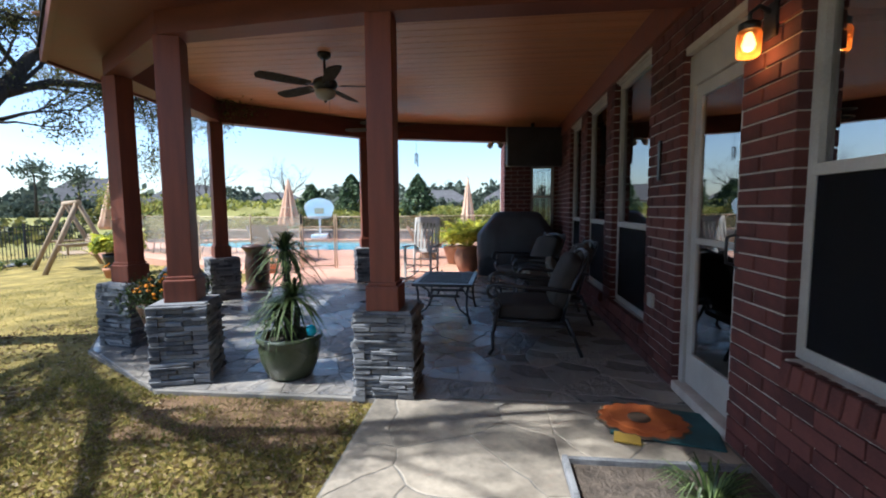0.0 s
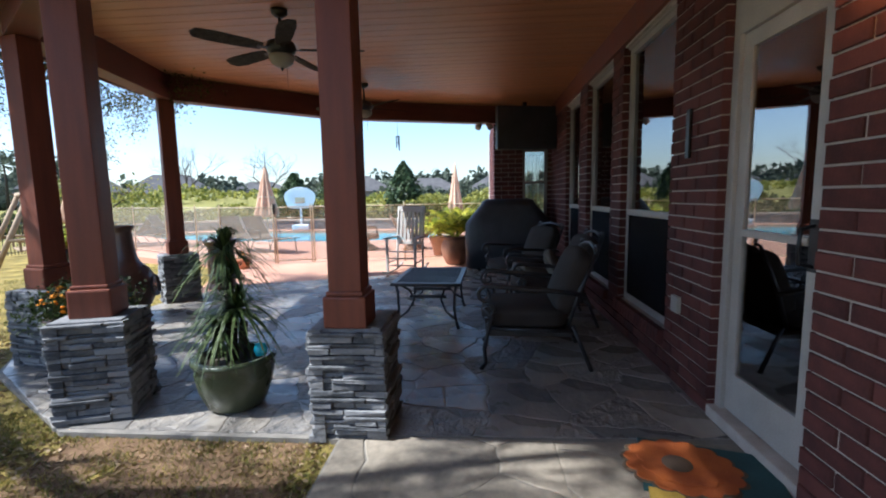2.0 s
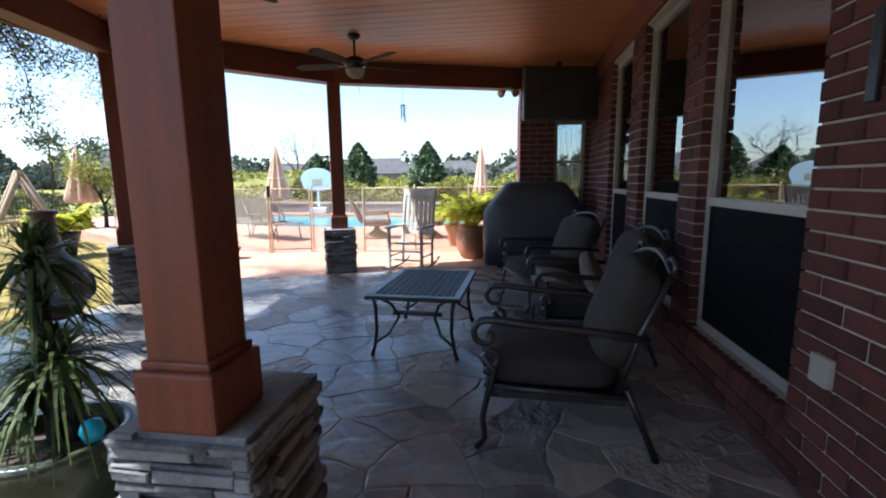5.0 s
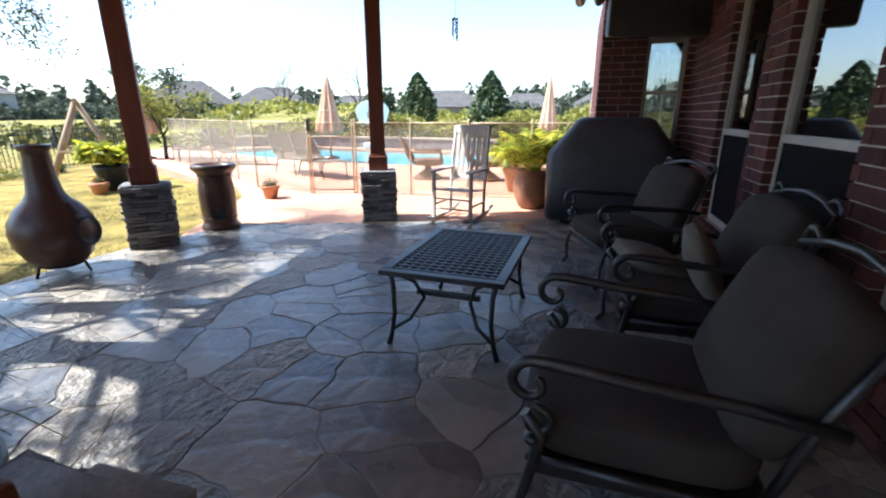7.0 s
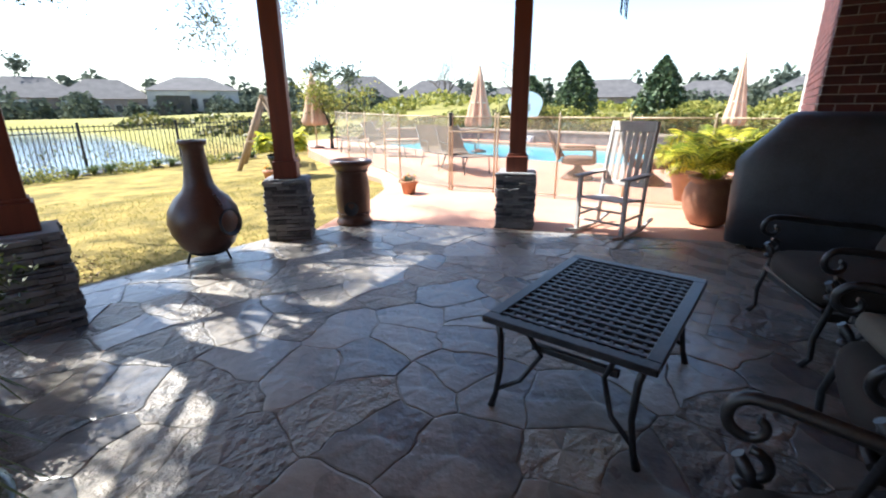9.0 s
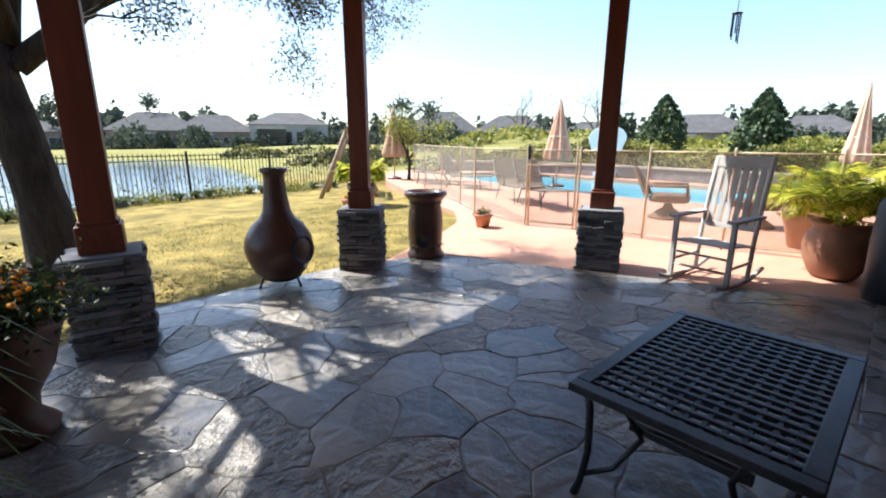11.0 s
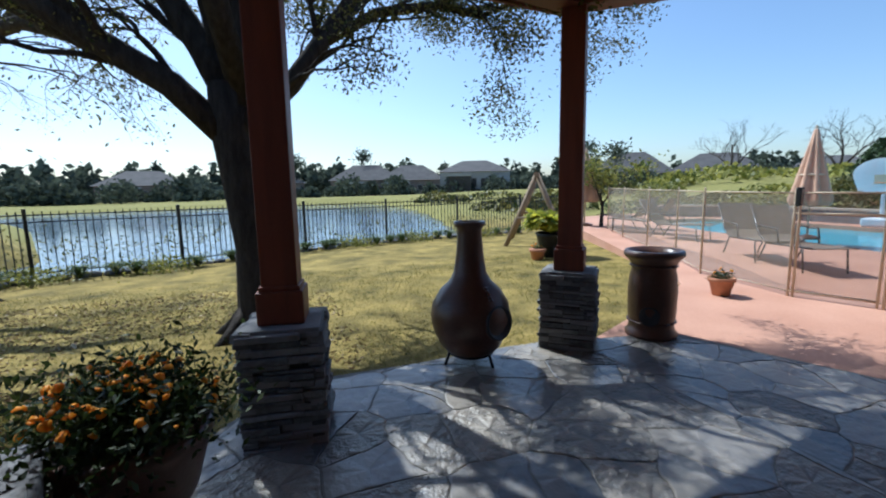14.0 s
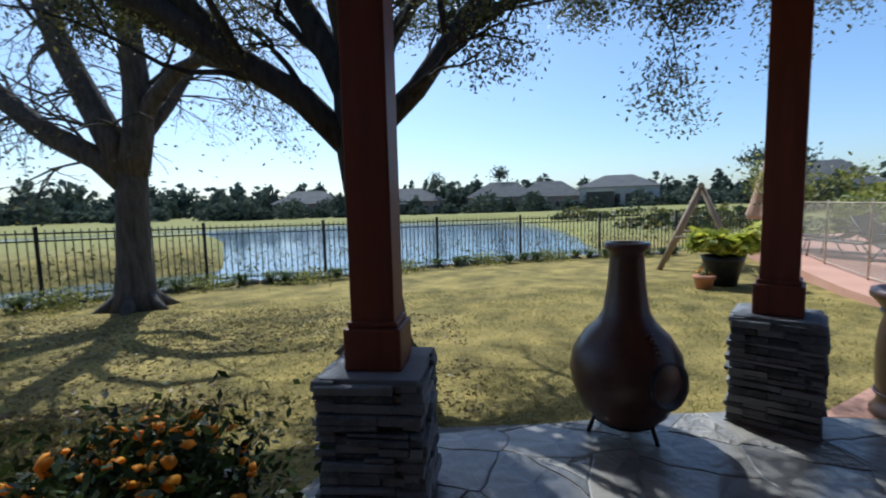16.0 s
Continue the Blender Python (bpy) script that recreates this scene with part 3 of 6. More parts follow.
def column(x, y, rot):
    t = thing("porch_column", "square red-stained timber porch column with a stepped base", "column", pose(x, y, PIER_H, 0, 0, rot), group="porch columns")
    part("shaft", box((-0.088, -0.088, 0.17), (0.088, 0.088, ZB - PIER_H), 0.006), WOOD_RED, t)
    part("base", box((-0.115, -0.115, 0), (0.115, 0.115, 0.17), 0.012), WOOD_RED, t)
    part("base_moulding", box((-0.1, -0.1, 0.17), (0.1, 0.1, 0.195), 0.008), WOOD_RED, t)


for _, x, y, r in PIERS:
    pier(x, y, r)
    column(x, y - 0.085 if r == 0 else y, r)

CORNERS = [(WX, 4.78), (-0.09, 4.78), (-1.72, 4.95), (-2.9, 5.78), (-3.34, 7.97), (-1.62, 9.7), (0.95, 10.66)]
for (xa, ya), (xb, yb) in zip(CORNERS, CORNERS[1:]):
    L, a = math.hypot(xb - xa, yb - ya), math.degrees(math.atan2(yb - ya, xb - xa))
    beam = solid("beam", box((-0.035, -0.1, ZB), (L + 0.035, 0.1, ZC + 0.003), 0.004, pose(xa, ya, 0, 0, 0, a)), WOOD_BEAM, "dark red-stained timber porch beam", "beam", group="porch beams")


def offset_poly(pts, d):
    out = []
    n = len(pts)
    for i in range(n):
        p, q, r = Vector(pts[i - 1]), Vector(pts[i]), Vector(pts[(i + 1) % n])
        n1, n2 = (q - p).normalized(), (r - q).normalized()
        n1, n2 = Vector((n1.y, -n1.x)), Vector((n2.y, -n2.x))
        k = (n1 + n2).normalized()
        out.append(q + k * d / max(0.4, k.dot(n1)))
    return [(v.x, v.y) for v in out]


PORCH = [(WX + 0.28, 4.85), (-0.05, 4.85), (-1.69, 5.0), (-2.93, 5.79), (-3.36, 7.84), (-1.57, 9.55), (0.95, 10.58), (0.95, 11.0), (WX + 0.28, 11.0)]


def ceiling_boards():
    bm = prism(PORCH, ZC, ZC + 0.04)
    for k in range(0, 42):
        y = 4.9 + 0.145 * k
        if y < 10.7:
            x0 = -1.6 if y < 5 else -3.1 if y < 7.8 else -3.1 + (y - 7.9) * 1.0
            add_box(bm, (min(x0 + 0.15, 1.8), y, ZC - 0.012), (WX + 0.2, y + 0.137, ZC - 0.002))
    return bm


solid("ceiling", ceiling_boards(), CEIL, "stained cedar board porch ceiling", "ceiling")
out_eave = [(-0.26, 4.07), (-1.66, 4.07), (-3.46, 5.6), (-3.72, 8.08), (-1.78, 10.06), (0.7, 11.1)]
in_eave = CORNERS[1:]
sof = bmesh.new()
for i in range(5):
    q = [(*in_eave[i], ZB + 0.17), (*in_eave[i + 1], ZB + 0.17), (*out_eave[i + 1], ZB + 0.13), (*out_eave[i], ZB + 0.13)]
    lo = [sof.verts.new(v) for v in q]
    hi = [sof.verts.new((v[0], v[1], v[2] + 0.04)) for v in q]
    sof.faces.new(lo), sof.faces.new(hi[::-1])
    for k in range(4):
        sof.faces.new((lo[k], lo[(k + 1) % 4], hi[(k + 1) % 4], hi[k]))
solid("ceiling_soffit", sof, WOOD_BEAM, "red-brown boarded soffit under the porch eaves", "soffit")
for a, b in zip(out_eave, out_eave[1:]):
    L, an = math.hypot(b[0] - a[0], b[1] - a[1]), math.degrees(math.atan2(b[1] - a[1], b[0] - a[0]))
    solid("fascia", box((-0.02, -0.02, ZB + 0.11), (L + 0.02, 0.02, ZB + 0.24), 0.003, pose(a[0], a[1], 0, 0, 0, an)), WOOD_BEAM, "dark red-brown roof fascia board", "fascia", group="fascia boards")
solid("ceiling_walk", box((-0.2, -5.0, ZB + 0.1), (WX + 0.3, 4.67, ZB + 0.14)), SOFFIT, "pale painted eave soffit over the side walk", "soffit")
solid("fascia", box((-0.26, -5.0, ZB + 0.06), (-0.2, 4.04, ZB + 0.24), 0.004), WHITE, "pale painted eave fascia board", "fascia")
solid("trim_soffit", box((0.12, -5.0, ZB + 0.075), (0.16, 4.67, ZB + 0.1), 0.004), WHITE, "thin pale soffit trim strip", "trim")
# frieze board above the brickwork
solid("trim_frieze", box((WX - 0.02, 4.89, WALL_TOP + 0.004), (WX + 0.28, RY, ZC - 0.014), 0.003), WOOD_RED, "red-brown frieze board over the windows", "trim")
solid("trim_frieze", box((WX - 0.02, -5.0, WALL_TOP + 0.004), (WX + 0.28, 4.67, ZB + 0.098), 0.003), SOFFIT, "pale frieze board under the eave", "trim")
# roof over porch and house
roof = bmesh.new()
pts = [(x, y, ZB + 0.275) for x, y in [(-0.26, 4.04), (-1.68, 4.04), (-3.5, 5.58), (-3.76, 8.1), (-1.8, 10.1), (0.7, 11.14), (3.4, 11.2)]]
apex = roof.verts.new((3.4, 7.4, 4.7))
rv = [roof.verts.new(p) for p in [(3.4, 4.2, ZB + 0.275)] + pts]
for i in range(len(rv) - 1):
    roof.faces.new((rv[i], rv[i + 1], apex))
lowv = [roof.verts.new((v.co.x, v.co.y, v.co.z - 0.03)) for v in rv]
for i in range(len(rv) - 1):
    roof.faces.new((rv[i], lowv[i], lowv[i + 1], rv[i + 1]))
roof.faces.new([roof.verts.new((v.co.x, v.co.y, ZC + 0.05)) for v in rv])
solid("roof_porch", roof, ROOF, "grey shingled porch roof", "roof")
solid("roof_house", box((2.0, -5.2, ZB + 0.24), (6, 12, ZB + 0.3), m=pose(0, 0, 0.12, 0, 0, 0)), ROOF, "grey shingled house roof", "roof")

# unseen wing added behind the start; closes the walk and blocks sky light
solid("wall_sky_block", box((-0.9, -1.6, -0.2), (WX, -1.3, 2.64)), HOUSE_WALL, "unseen plain brick wall added behind the walk to block sky light", "wall")
solid("wall_sky_block_side", box((-0.9, -7.0, -0.2), (-0.6, -1.6, 2.64)), HOUSE_WALL, "unseen plain brick side wall of the added light-blocking wing", "wall")
solid("roof_sky_block", box((-1.4, -7.2, 2.665), (2.0, -0.8, 2.9)), ROOF, "unseen grey roof edge of the added light-blocking wing", "roof")
solid("roof_walk", box((-0.3, -0.78, ZB + 0.245), (2.0, 4.02, ZB + 0.3)), ROOF, "grey shingled eave over the side walk", "roof")


# ---- lawn, trees, fences ----
def grass():
    x = np.concatenate([RNG.uniform(-8.5, 0.0, 95000), RNG.uniform(-4.0, -0.15, 60000)])
    y = np.concatenate([RNG.uniform(0.5, 11.5, 95000), RNG.uniform(1.5, 4.9, 60000)])
    keep = [not inside(PATIO, a, b) and not inside(DECK_EDGE, a, b) and (a < -3.4 or b < 5.4) and RNG.random() < (0.35 + 0.65 * (noise.noise((a * 0.9, b * 0.9, 0)) > -0.05)) for a, b in zip(x, y)]
    x, y = x[keep], y[keep]
    v, f = [], []
    for a, b in zip(x, y):
        z = land(a, b) - 0.005
        an, h, w = RNG.uniform(0, 6.28), RNG.uniform(0.015, 0.04), 0.004
        lx, ly = RNG.uniform(-0.03, 0.03, 2)
        k = len(v)
        v += [(a - w * math.cos(an), b - w * math.sin(an), z), (a + w * math.cos(an), b + w * math.sin(an), z), (a + lx, b + ly, z + h)]
        f.append((k, k + 1, k + 2))
    me = bpy.data.meshes.new("grass")
    me.from_pydata(v, [], f)
    me.materials.append(BLADE)
    tagged(new("grass", me), "short dry yellow-green lawn grass", "grass", kind="stuff")


def inside(poly, x, y):
    c = False
    for i in range(len(poly)):
        (xa, ya), (xb, yb) = poly[i - 1], poly[i]
        if (ya > y) != (yb > y) and x < (xb - xa) * (y - ya) / (yb - ya) + xa:
            c = not c
    return c


grass()


def bare_patch():
    """Worn soil between lawn and patio edge, a few millimetres proud of the ground."""
    bm = bmesh.new()
    nx, ny, g = 30, 14, {}
    for i in range(nx + 1):
        for j in range(ny + 1):
            x, y = -1.75 + 1.6 * i / nx, 3.95 + 0.7 * j / ny
            edge = min(i, nx - i, j, 99) / 4
            g[i, j] = bm.verts.new((x, y, land(x, y) + 0.012 * min(1, edge) - 0.006 + 0.012 * noise.noise((x * 6, y * 6, 2))))
    for i in range(nx):
        for j in range(ny):
            bm.faces.new((g[i, j], g[i + 1, j], g[i + 1, j + 1], g[i, j + 1]))
    solid("ground_soil", bm, BARE_SOIL, "bare brown soil worn along the patio edge", "soil")


bare_patch()


class FlatRng:
    """Random directions pressed flat, for leaves that lie on the ground."""
    def __init__(self, rng):
        self.rng = rng

    def normal(self, size):
        v = self.rng.normal(size=size)
        v[:, 2] *= 0.15
        return v

    def uniform(self, a, b, size):
        return self.rng.uniform(a, b, size=size)


def litter():
    x = np.concatenate([RNG.uniform(-7.5, -0.2, 15000), RNG.uniform(-4.2, -0.16, 16000)])
    y = np.concatenate([RNG.uniform(0.0, 6.5, 15000), RNG.uniform(1.8, 4.7, 16000)])
    keep = [not inside(PATIO, a, b) and noise.noise((a * 0.7 + 5, b * 0.7, 0)) > -0.25 for a, b in zip(x, y)]
    c = np.array([(a, b, land(a, b) + 0.004) for a, b, k in zip(x, y, keep) if k])
    tagged(new("leaf_litter", leaf_mesh("leaf_litter", c, 0.018, LITTER, FlatRng(RNG), 0.5)), "scattered dry brown leaves and thatch on the lawn", "leaves", kind="stuff")


litter()


def grow(bm, p, d, length, r, level, rng, tips, droop):
    pts, q = [Vector(p)], Vector(p)
    d = Vector(d).normalized()
    for k in range(4):
        d = (d + Vector((rng.uniform(-0.3, 0.3), rng.uniform(-0.3, 0.3), rng.uniform(-0.2, 0.25) - droop))).normalized()
        q = q + d * length / 4
        pts.append(q.copy())
    add_tube(bm, pts, [r * (1 - 0.13 * k) for k in range(5)], 6 if level > 1 else 4)
    if level == 0:
        tips.append((q.copy(), d.copy()))
        tips.append((pts[2].copy(), d.copy()))
        return
    for k in range(rng.choice((2, 3, 3))):
        nd = (d + Vector((rng.uniform(-0.9, 0.9), rng.uniform(-0.9, 0.9), rng.uniform(-0.4, 0.6)))).normalized()
        grow(bm, pts[rng.choice((2, 3, 4, 4))], nd, length * rng.uniform(0.6, 0.8), r * 0.55, level - 1, rng, tips, droop)


def tree(name, label, base, trunk, r0, limbs, level, seed, leaf_n, leaf_size, leaf_mat_, droop=0.0, cluster=0.22, limb_len=1.3, twig=0.35, bark=None):
    rng = random.Random(seed)
    t = thing(name, label, "tree", Matrix.Translation(base))
    tr = bmesh.new()
    n = len(trunk)
    add_tube(tr, trunk, [r0 * (1.75 if k == 0 else 1.2 if k == 1 else 1.0 - 0.03 * k) for k in range(n)], 14)
    for k in range(6):
        a = k * 1.05 + rng.uniform(-0.2, 0.2)
        add_tube(tr, [(math.cos(a) * r0 * 0.6, math.sin(a) * r0 * 0.6, 0.28), (math.cos(a) * r0 * 1.5, math.sin(a) * r0 * 1.5, 0.06), (math.cos(a) * r0 * 2.6, math.sin(a) * r0 * 2.6, -0.06)], [r0 * 0.4, r0 * 0.38, r0 * 0.1], 6)
    part("trunk", tr, bark or BARK, t)
    tips = []
    for path, r, *dense in limbs:
        start = len(tips)
        bm = bmesh.new()
        path = [Vector(p) for p in path]
        add_tube(bm, path, [r * (1 - 0.42 * k / (len(path) - 1)) for k in range(len(path))], 9)
        for k in range(1, len(path)):
            d = (path[k] - path[k - 1]).normalized()
            for j in range(2 if k < len(path) - 1 else 3):
                grow(bm, path[k - 1].lerp(path[k], rng.uniform(0.5, 1.0)), d + Vector((rng.uniform(-0.9, 0.9), rng.uniform(-0.9, 0.9), rng.uniform(-0.3, 0.7))), limb_len * rng.uniform(0.7, 1.1), r * twig, level, rng, tips, droop)
        part("limb", bm, bark or BARK, t)
        if dense:
            tips += tips[start:] * (dense[0] - 1)
    if leaf_n:
        c = []
        for k in range(leaf_n):
            p, d = rng.choice(tips)
            c.append((p.x + rng.gauss(0, cluster), p.y + rng.gauss(0, cluster), p.z + rng.gauss(0, cluster * 0.8) - 0.05))
        part("crown", leaf_mesh("crown", c, leaf_size, leaf_mat_, RNG, 0.42), None, t)
    return t, tips


# the shade tree beside the patio
tree("oak_tree", "dark-barked oak with spreading limbs and sparse small leaves on the lawn", (-4.95, 5.64, land(-4.95, 5.64)),
     [(0, 0.05, -0.1), (0, 0.05, 0.3), (-0.02, 0.02, 0.9), (-0.06, -0.05, 1.5), (-0.1, -0.13, 2.05), (-0.08, -0.13, 2.5)], 0.21,
     [([(-0.1, -0.12, 1.95), (-0.05, -0.6, 2.45), (0.1, -1.1, 2.75), (0.2, -1.7, 3.15), (0.2, -2.3, 3.3)], 0.14),
      ([(-0.08, -0.08, 2.3), (-0.3, -0.35, 2.9), (-0.5, -0.8, 3.7), (-0.6, -1.2, 4.6)], 0.16),
      ([(-0.08, -0.05, 2.3), (0.0, 0.1, 3.1), (0.1, 0.2, 4.0), (0.15, 0.3, 5.0)], 0.15),
      ([(-0.05, 0.02, 2.1), (0.05, 0.45, 2.5), (0.1, 0.75, 2.9), (0.1, 1.2, 3.5), (0.2, 1.8, 3.9)], 0.11, 2),
      ([(0.1, 0.75, 2.9), (0.25, 1.3, 3.2), (0.4, 1.9, 3.3), (0.5, 2.4, 3.2)], 0.06, 3),
      ([(-0.05, 0.0, 2.4), (0.6, -0.2, 3.3), (1.1, -0.5, 4.2), (1.3, -0.9, 5.0)], 0.12),
      ([(-0.1, 0, 2.4), (-0.8, 0.2, 3.2), (-1.5, 0.5, 3.9), (-2.2, 0.8, 4.4)], 0.11),
      # unseen front limbs, added so that their leaves shade the walk and lawn
      ([(0.1, -1.1, 2.75), (0.3, -2.0, 3.8), (0.5, -2.7, 4.9), (0.6, -3.2, 5.9)], 0.09, 1),
      ([(0.5, -2.7, 4.9), (0.9, -2.8, 5.6), (1.4, -2.7, 6.2), (2.0, -2.6, 6.6)], 0.06, 3),
      ([(0.3, -2.0, 3.8), (0.7, -3.0, 4.3), (1.0, -3.9, 4.7), (1.0, -4.9, 5.0)], 0.07, 1),
      ([(-0.05, -0.6, 2.45), (-0.5, -1.9, 3.2), (-0.9, -3.0, 3.9), (-1.2, -4.0, 4.4), (-1.2, -5.2, 4.8)], 0.09, 2)],
     2, 11, 125000, 0.021, LEAF, 0.03, 0.12, 1.0)[0].scale = (0.92, 0.92, 0.92)
tree("bare_tree", "weeping grey-barked tree, almost leafless, beside the iron fence", (-8.05, 1.92, land(-8.05, 1.92)),
     [(0, 0, -0.1), (0, 0, 0.25), (0, 0.02, 0.8), (0, 0.05, 1.4), (0, 0.08, 1.9), (0, 0.1, 2.2)], 0.235,
     [([(0, 0.02, 1.85), (0.05, -0.3, 2.2), (0.1, -0.9, 2.55), (0.1, -1.4, 3.0), (0.1, -1.9, 3.5), (0.1, -2.3, 4.2)], 0.19),
      ([(0, 0.02, 2.05), (0.0, -0.2, 2.6), (-0.05, -0.45, 3.1), (-0.1, -0.78, 3.8), (-0.1, -0.95, 4.5), (-0.1, -1.1, 5.3)], 0.22),
      ([(0, 0.1, 2.0), (0.05, 0.25, 2.55), (0, 0.26, 3.2), (0, 0.22, 3.9), (0, 0.12, 4.6), (0, 0.1, 5.4)], 0.22),
      ([(0.03, 0.26, 2.65), (0.1, 0.5, 3.0), (0.1, 0.85, 3.4), (0.2, 1.25, 3.55), (0.3, 1.8, 3.4)], 0.13),
      ([(0, 0.2, 2.4), (-0.6, 0.4, 3.1), (-1.1, 0.7, 4.0), (-1.3, 0.9, 4.8)], 0.1),
      ([(0.0, 0.22, 3.9), (0.1, 0.6, 4.4), (0.2, 1.1, 4.6), (0.2, 1.6, 4.4)], 0.07)],
     3, 23, 2600, 0.035, LEAF, 0.14, 0.16, 1.05, 0.17, GREY_BARK)


def iron_fence():
    t = thing("iron_fence", "black wrought-iron picket fence along the lake", "fence")
    picket = finish(box((-0.008, -0.008, 0.05), (0.008, 0.008, 1.22)), "picket", BLACK_METAL)
    post = finish(box((-0.028, -0.028, -0.3), (0.028, 0.028, 1.27), 0.004), "post", BLACK_METAL)
    for i, ((xa, ya), (xb, yb)) in enumerate(zip(FENCE, FENCE[1:])):
        L, an = math.hypot(xb - xa, yb - ya), math.degrees(math.atan2(yb - ya, xb - xa))
        za, zb = land(xa, ya), land(xb, yb)
        part("post", post, None, t).matrix_basis = pose(xa, ya, za, 0, 0, an)
        for h in (0.14, 1.04, 1.16):
            part("rail", tube([(xa, ya, za + h), (xb, yb, zb + h)], 0.016, 4), BLACK_METAL, t)
        n = int(L / 0.112)
        for k in range(1, n):
            f = k / n
            part("picket", picket, None, t).matrix_basis = pose(xa + (xb - xa) * f, ya + (yb - ya) * f, za + (zb - za) * f, 0, 0, an)


iron_fence()


def tuft(name, label, x, y, n, h, spread, material, seed, wide=0.012, category="plant", z=None):
    """Arching strap leaves from one root."""
    rng = random.Random(seed)
    bm = bmesh.new()
    for k in range(n):
        a, out, hh = rng.uniform(0, 6.28), spread * rng.uniform(0.3, 1), h * rng.uniform(0.6, 1)
        prev = None
        dx, dy = math.cos(a), math.sin(a)
        for j in range(5):
            f = j / 4
            p = Vector((dx * out * f, dy * out * f, hh * math.sin(f * 2.1) / math.sin(1.7) if f < 0.95 else hh * 0.75))
            w = wide * (1 - f * 0.85)
            cv = (bm.verts.new(p + Vector((-dy * w, dx * w, 0))), bm.verts.new(p - Vector((-dy * w, dx * w, 0))))
            if prev:
                bm.faces.new((prev[0], prev[1], cv[1], cv[0]))
            prev = cv
    ob = new(name, finish(bm, name, material))
    ob.location = (x, y, land(x, y) if z is None else z)
    return tagged(ob, label, category)


seed = 0
for (xa, ya), (xb, yb) in zip(FENCE[:7], FENCE[1:8]):
    for f in (0.06, 0.2, 0.36, 0.53, 0.7, 0.86):
        seed += 1
        f += random.uniform(-0.05, 0.05)
        x, y = xa + (xb - xa) * f + 0.35 + random.uniform(-0.15, 0.25), ya + (yb - ya) * f - 0.1
        if seed % 5 < 3:
            tagged(tuft("border_grass", "low green tufted border grass along the fence", x, y, 110, 0.26, 0.36, LEAF_AGAVE, seed), group="border plants")
        elif seed % 5 == 3:
            c = RNG.normal(size=(1100, 3)) * (0.34, 0.34, 0.09) + (x, y, land(x, y) + 0.1)
            tagged(new("low_shrub", leaf_mesh("low_shrub", c, 0.03, LEAF_YEL, RNG, 0.5)), "low bright green ground-cover shrub by the fence", "shrub", "border plants")
        # sparse reeds at the water's edge
        rx, ry = x - 1.2, y + 0.2
        c = RNG.normal(size=(80, 3)) * (0.22, 0.3, 0.2) + (rx, ry, land(rx, ry) + 0.5)
        tagged(new("reed_bush", leaf_mesh("reed_bush", c, 0.04, LEAF, RNG, 0.35, 1.0)), "thin half-bare reedy bush at the lake edge", "shrub", "lake bushes")
# rough edging stones below the fence
edge_rock = finish(lathe([(0.0, 0.0), (0.13, 0.01), (0.17, 0.06), (0.12, 0.11), (0.0, 0.13)], 8, wob=0.25), "edging_rock", STONE)
for (xa, ya), (xb, yb) in zip(FENCE[:7], FENCE[1:8]):
    for k in range(9):
        f = (k + random.uniform(0.1, 0.9)) / 9
        x, y = xa + (xb - xa) * f + 0.14, ya + (yb - ya) * f
        ob = tagged(new("edging_rock", edge_rock), "dark rough edging rock in the fence border", "rock", "edging rocks")
        ob.matrix_world = pose(x, y, land(x, y) - 0.02, 0, 0, random.uniform(0, 360)) @ Matrix.Diagonal((random.uniform(0.7, 1.3), random.uniform(0.7, 1.2), random.uniform(0.6, 1.1), 1))


def pool_fence():
    t = thing("pool_fence", "tan see-through mesh pool safety fence on slim poles with a gate", "fence")
    pts = [(-10.4, 14.9), (-8.6, 13.7), (-7.0, 12.75), (-5.8, 12.1), (-4.8, 11.4), (-3.5, 11.1), (-2.8, 11.3), (-1.83, 11.4), (-0.9, 11.45), (0.03, 11.72), (0.95, 11.95)]
    pole = finish(lathe([(0.014, -0.1), (0.014, 1.18), (0.008, 1.2)], 8), "pole", TAN)
    for i, (x, y) in enumerate(pts):
        part("pole", pole, None, t).location = (x, y, 0)
        if i in (5, 6):
            part("pole", pole, None, t).location = (x + 0.05, y, 0)
    for i, ((xa, ya), (xb, yb)) in enumerate(zip(pts, pts[1:])):
        bm = bmesh.new()
        L, an = math.hypot(xb - xa, yb - ya), math.degrees(math.atan2(yb - ya, xb - xa))
        bm = box((0.0, -0.0012, 0.04), (L, 0.0012, 1.14), m=pose(xa, ya, 0, 0, 0, an))
        part("mesh_panel", bm, NET, t, "translucent tan mesh panel")
        part("hem", tube([(xa, ya, 1.14), (xb, yb, 1.14)], 0.009, 6), TAN, t)
        if i == 5:
            part("gate_rail", tube([(xa, ya, 0.06), (xb, yb, 0.06)], 0.014, 6), TAN, t)
            part("gate_rail", tube([(xa, ya, 0.92), (xb, yb, 0.92)], 0.014, 6), TAN, t)
            part("gate_latch", box((xa + 0.01, ya - 0.03, 1.0), (xa + 0.06, ya + 0.03, 1.2), 0.006), BLACK_METAL, t, "black gate latch")
        else:
            part("hem", tube([(xa, ya, 0.05), (xb, yb, 0.05)], 0.006, 6), TAN, t)


pool_fence()

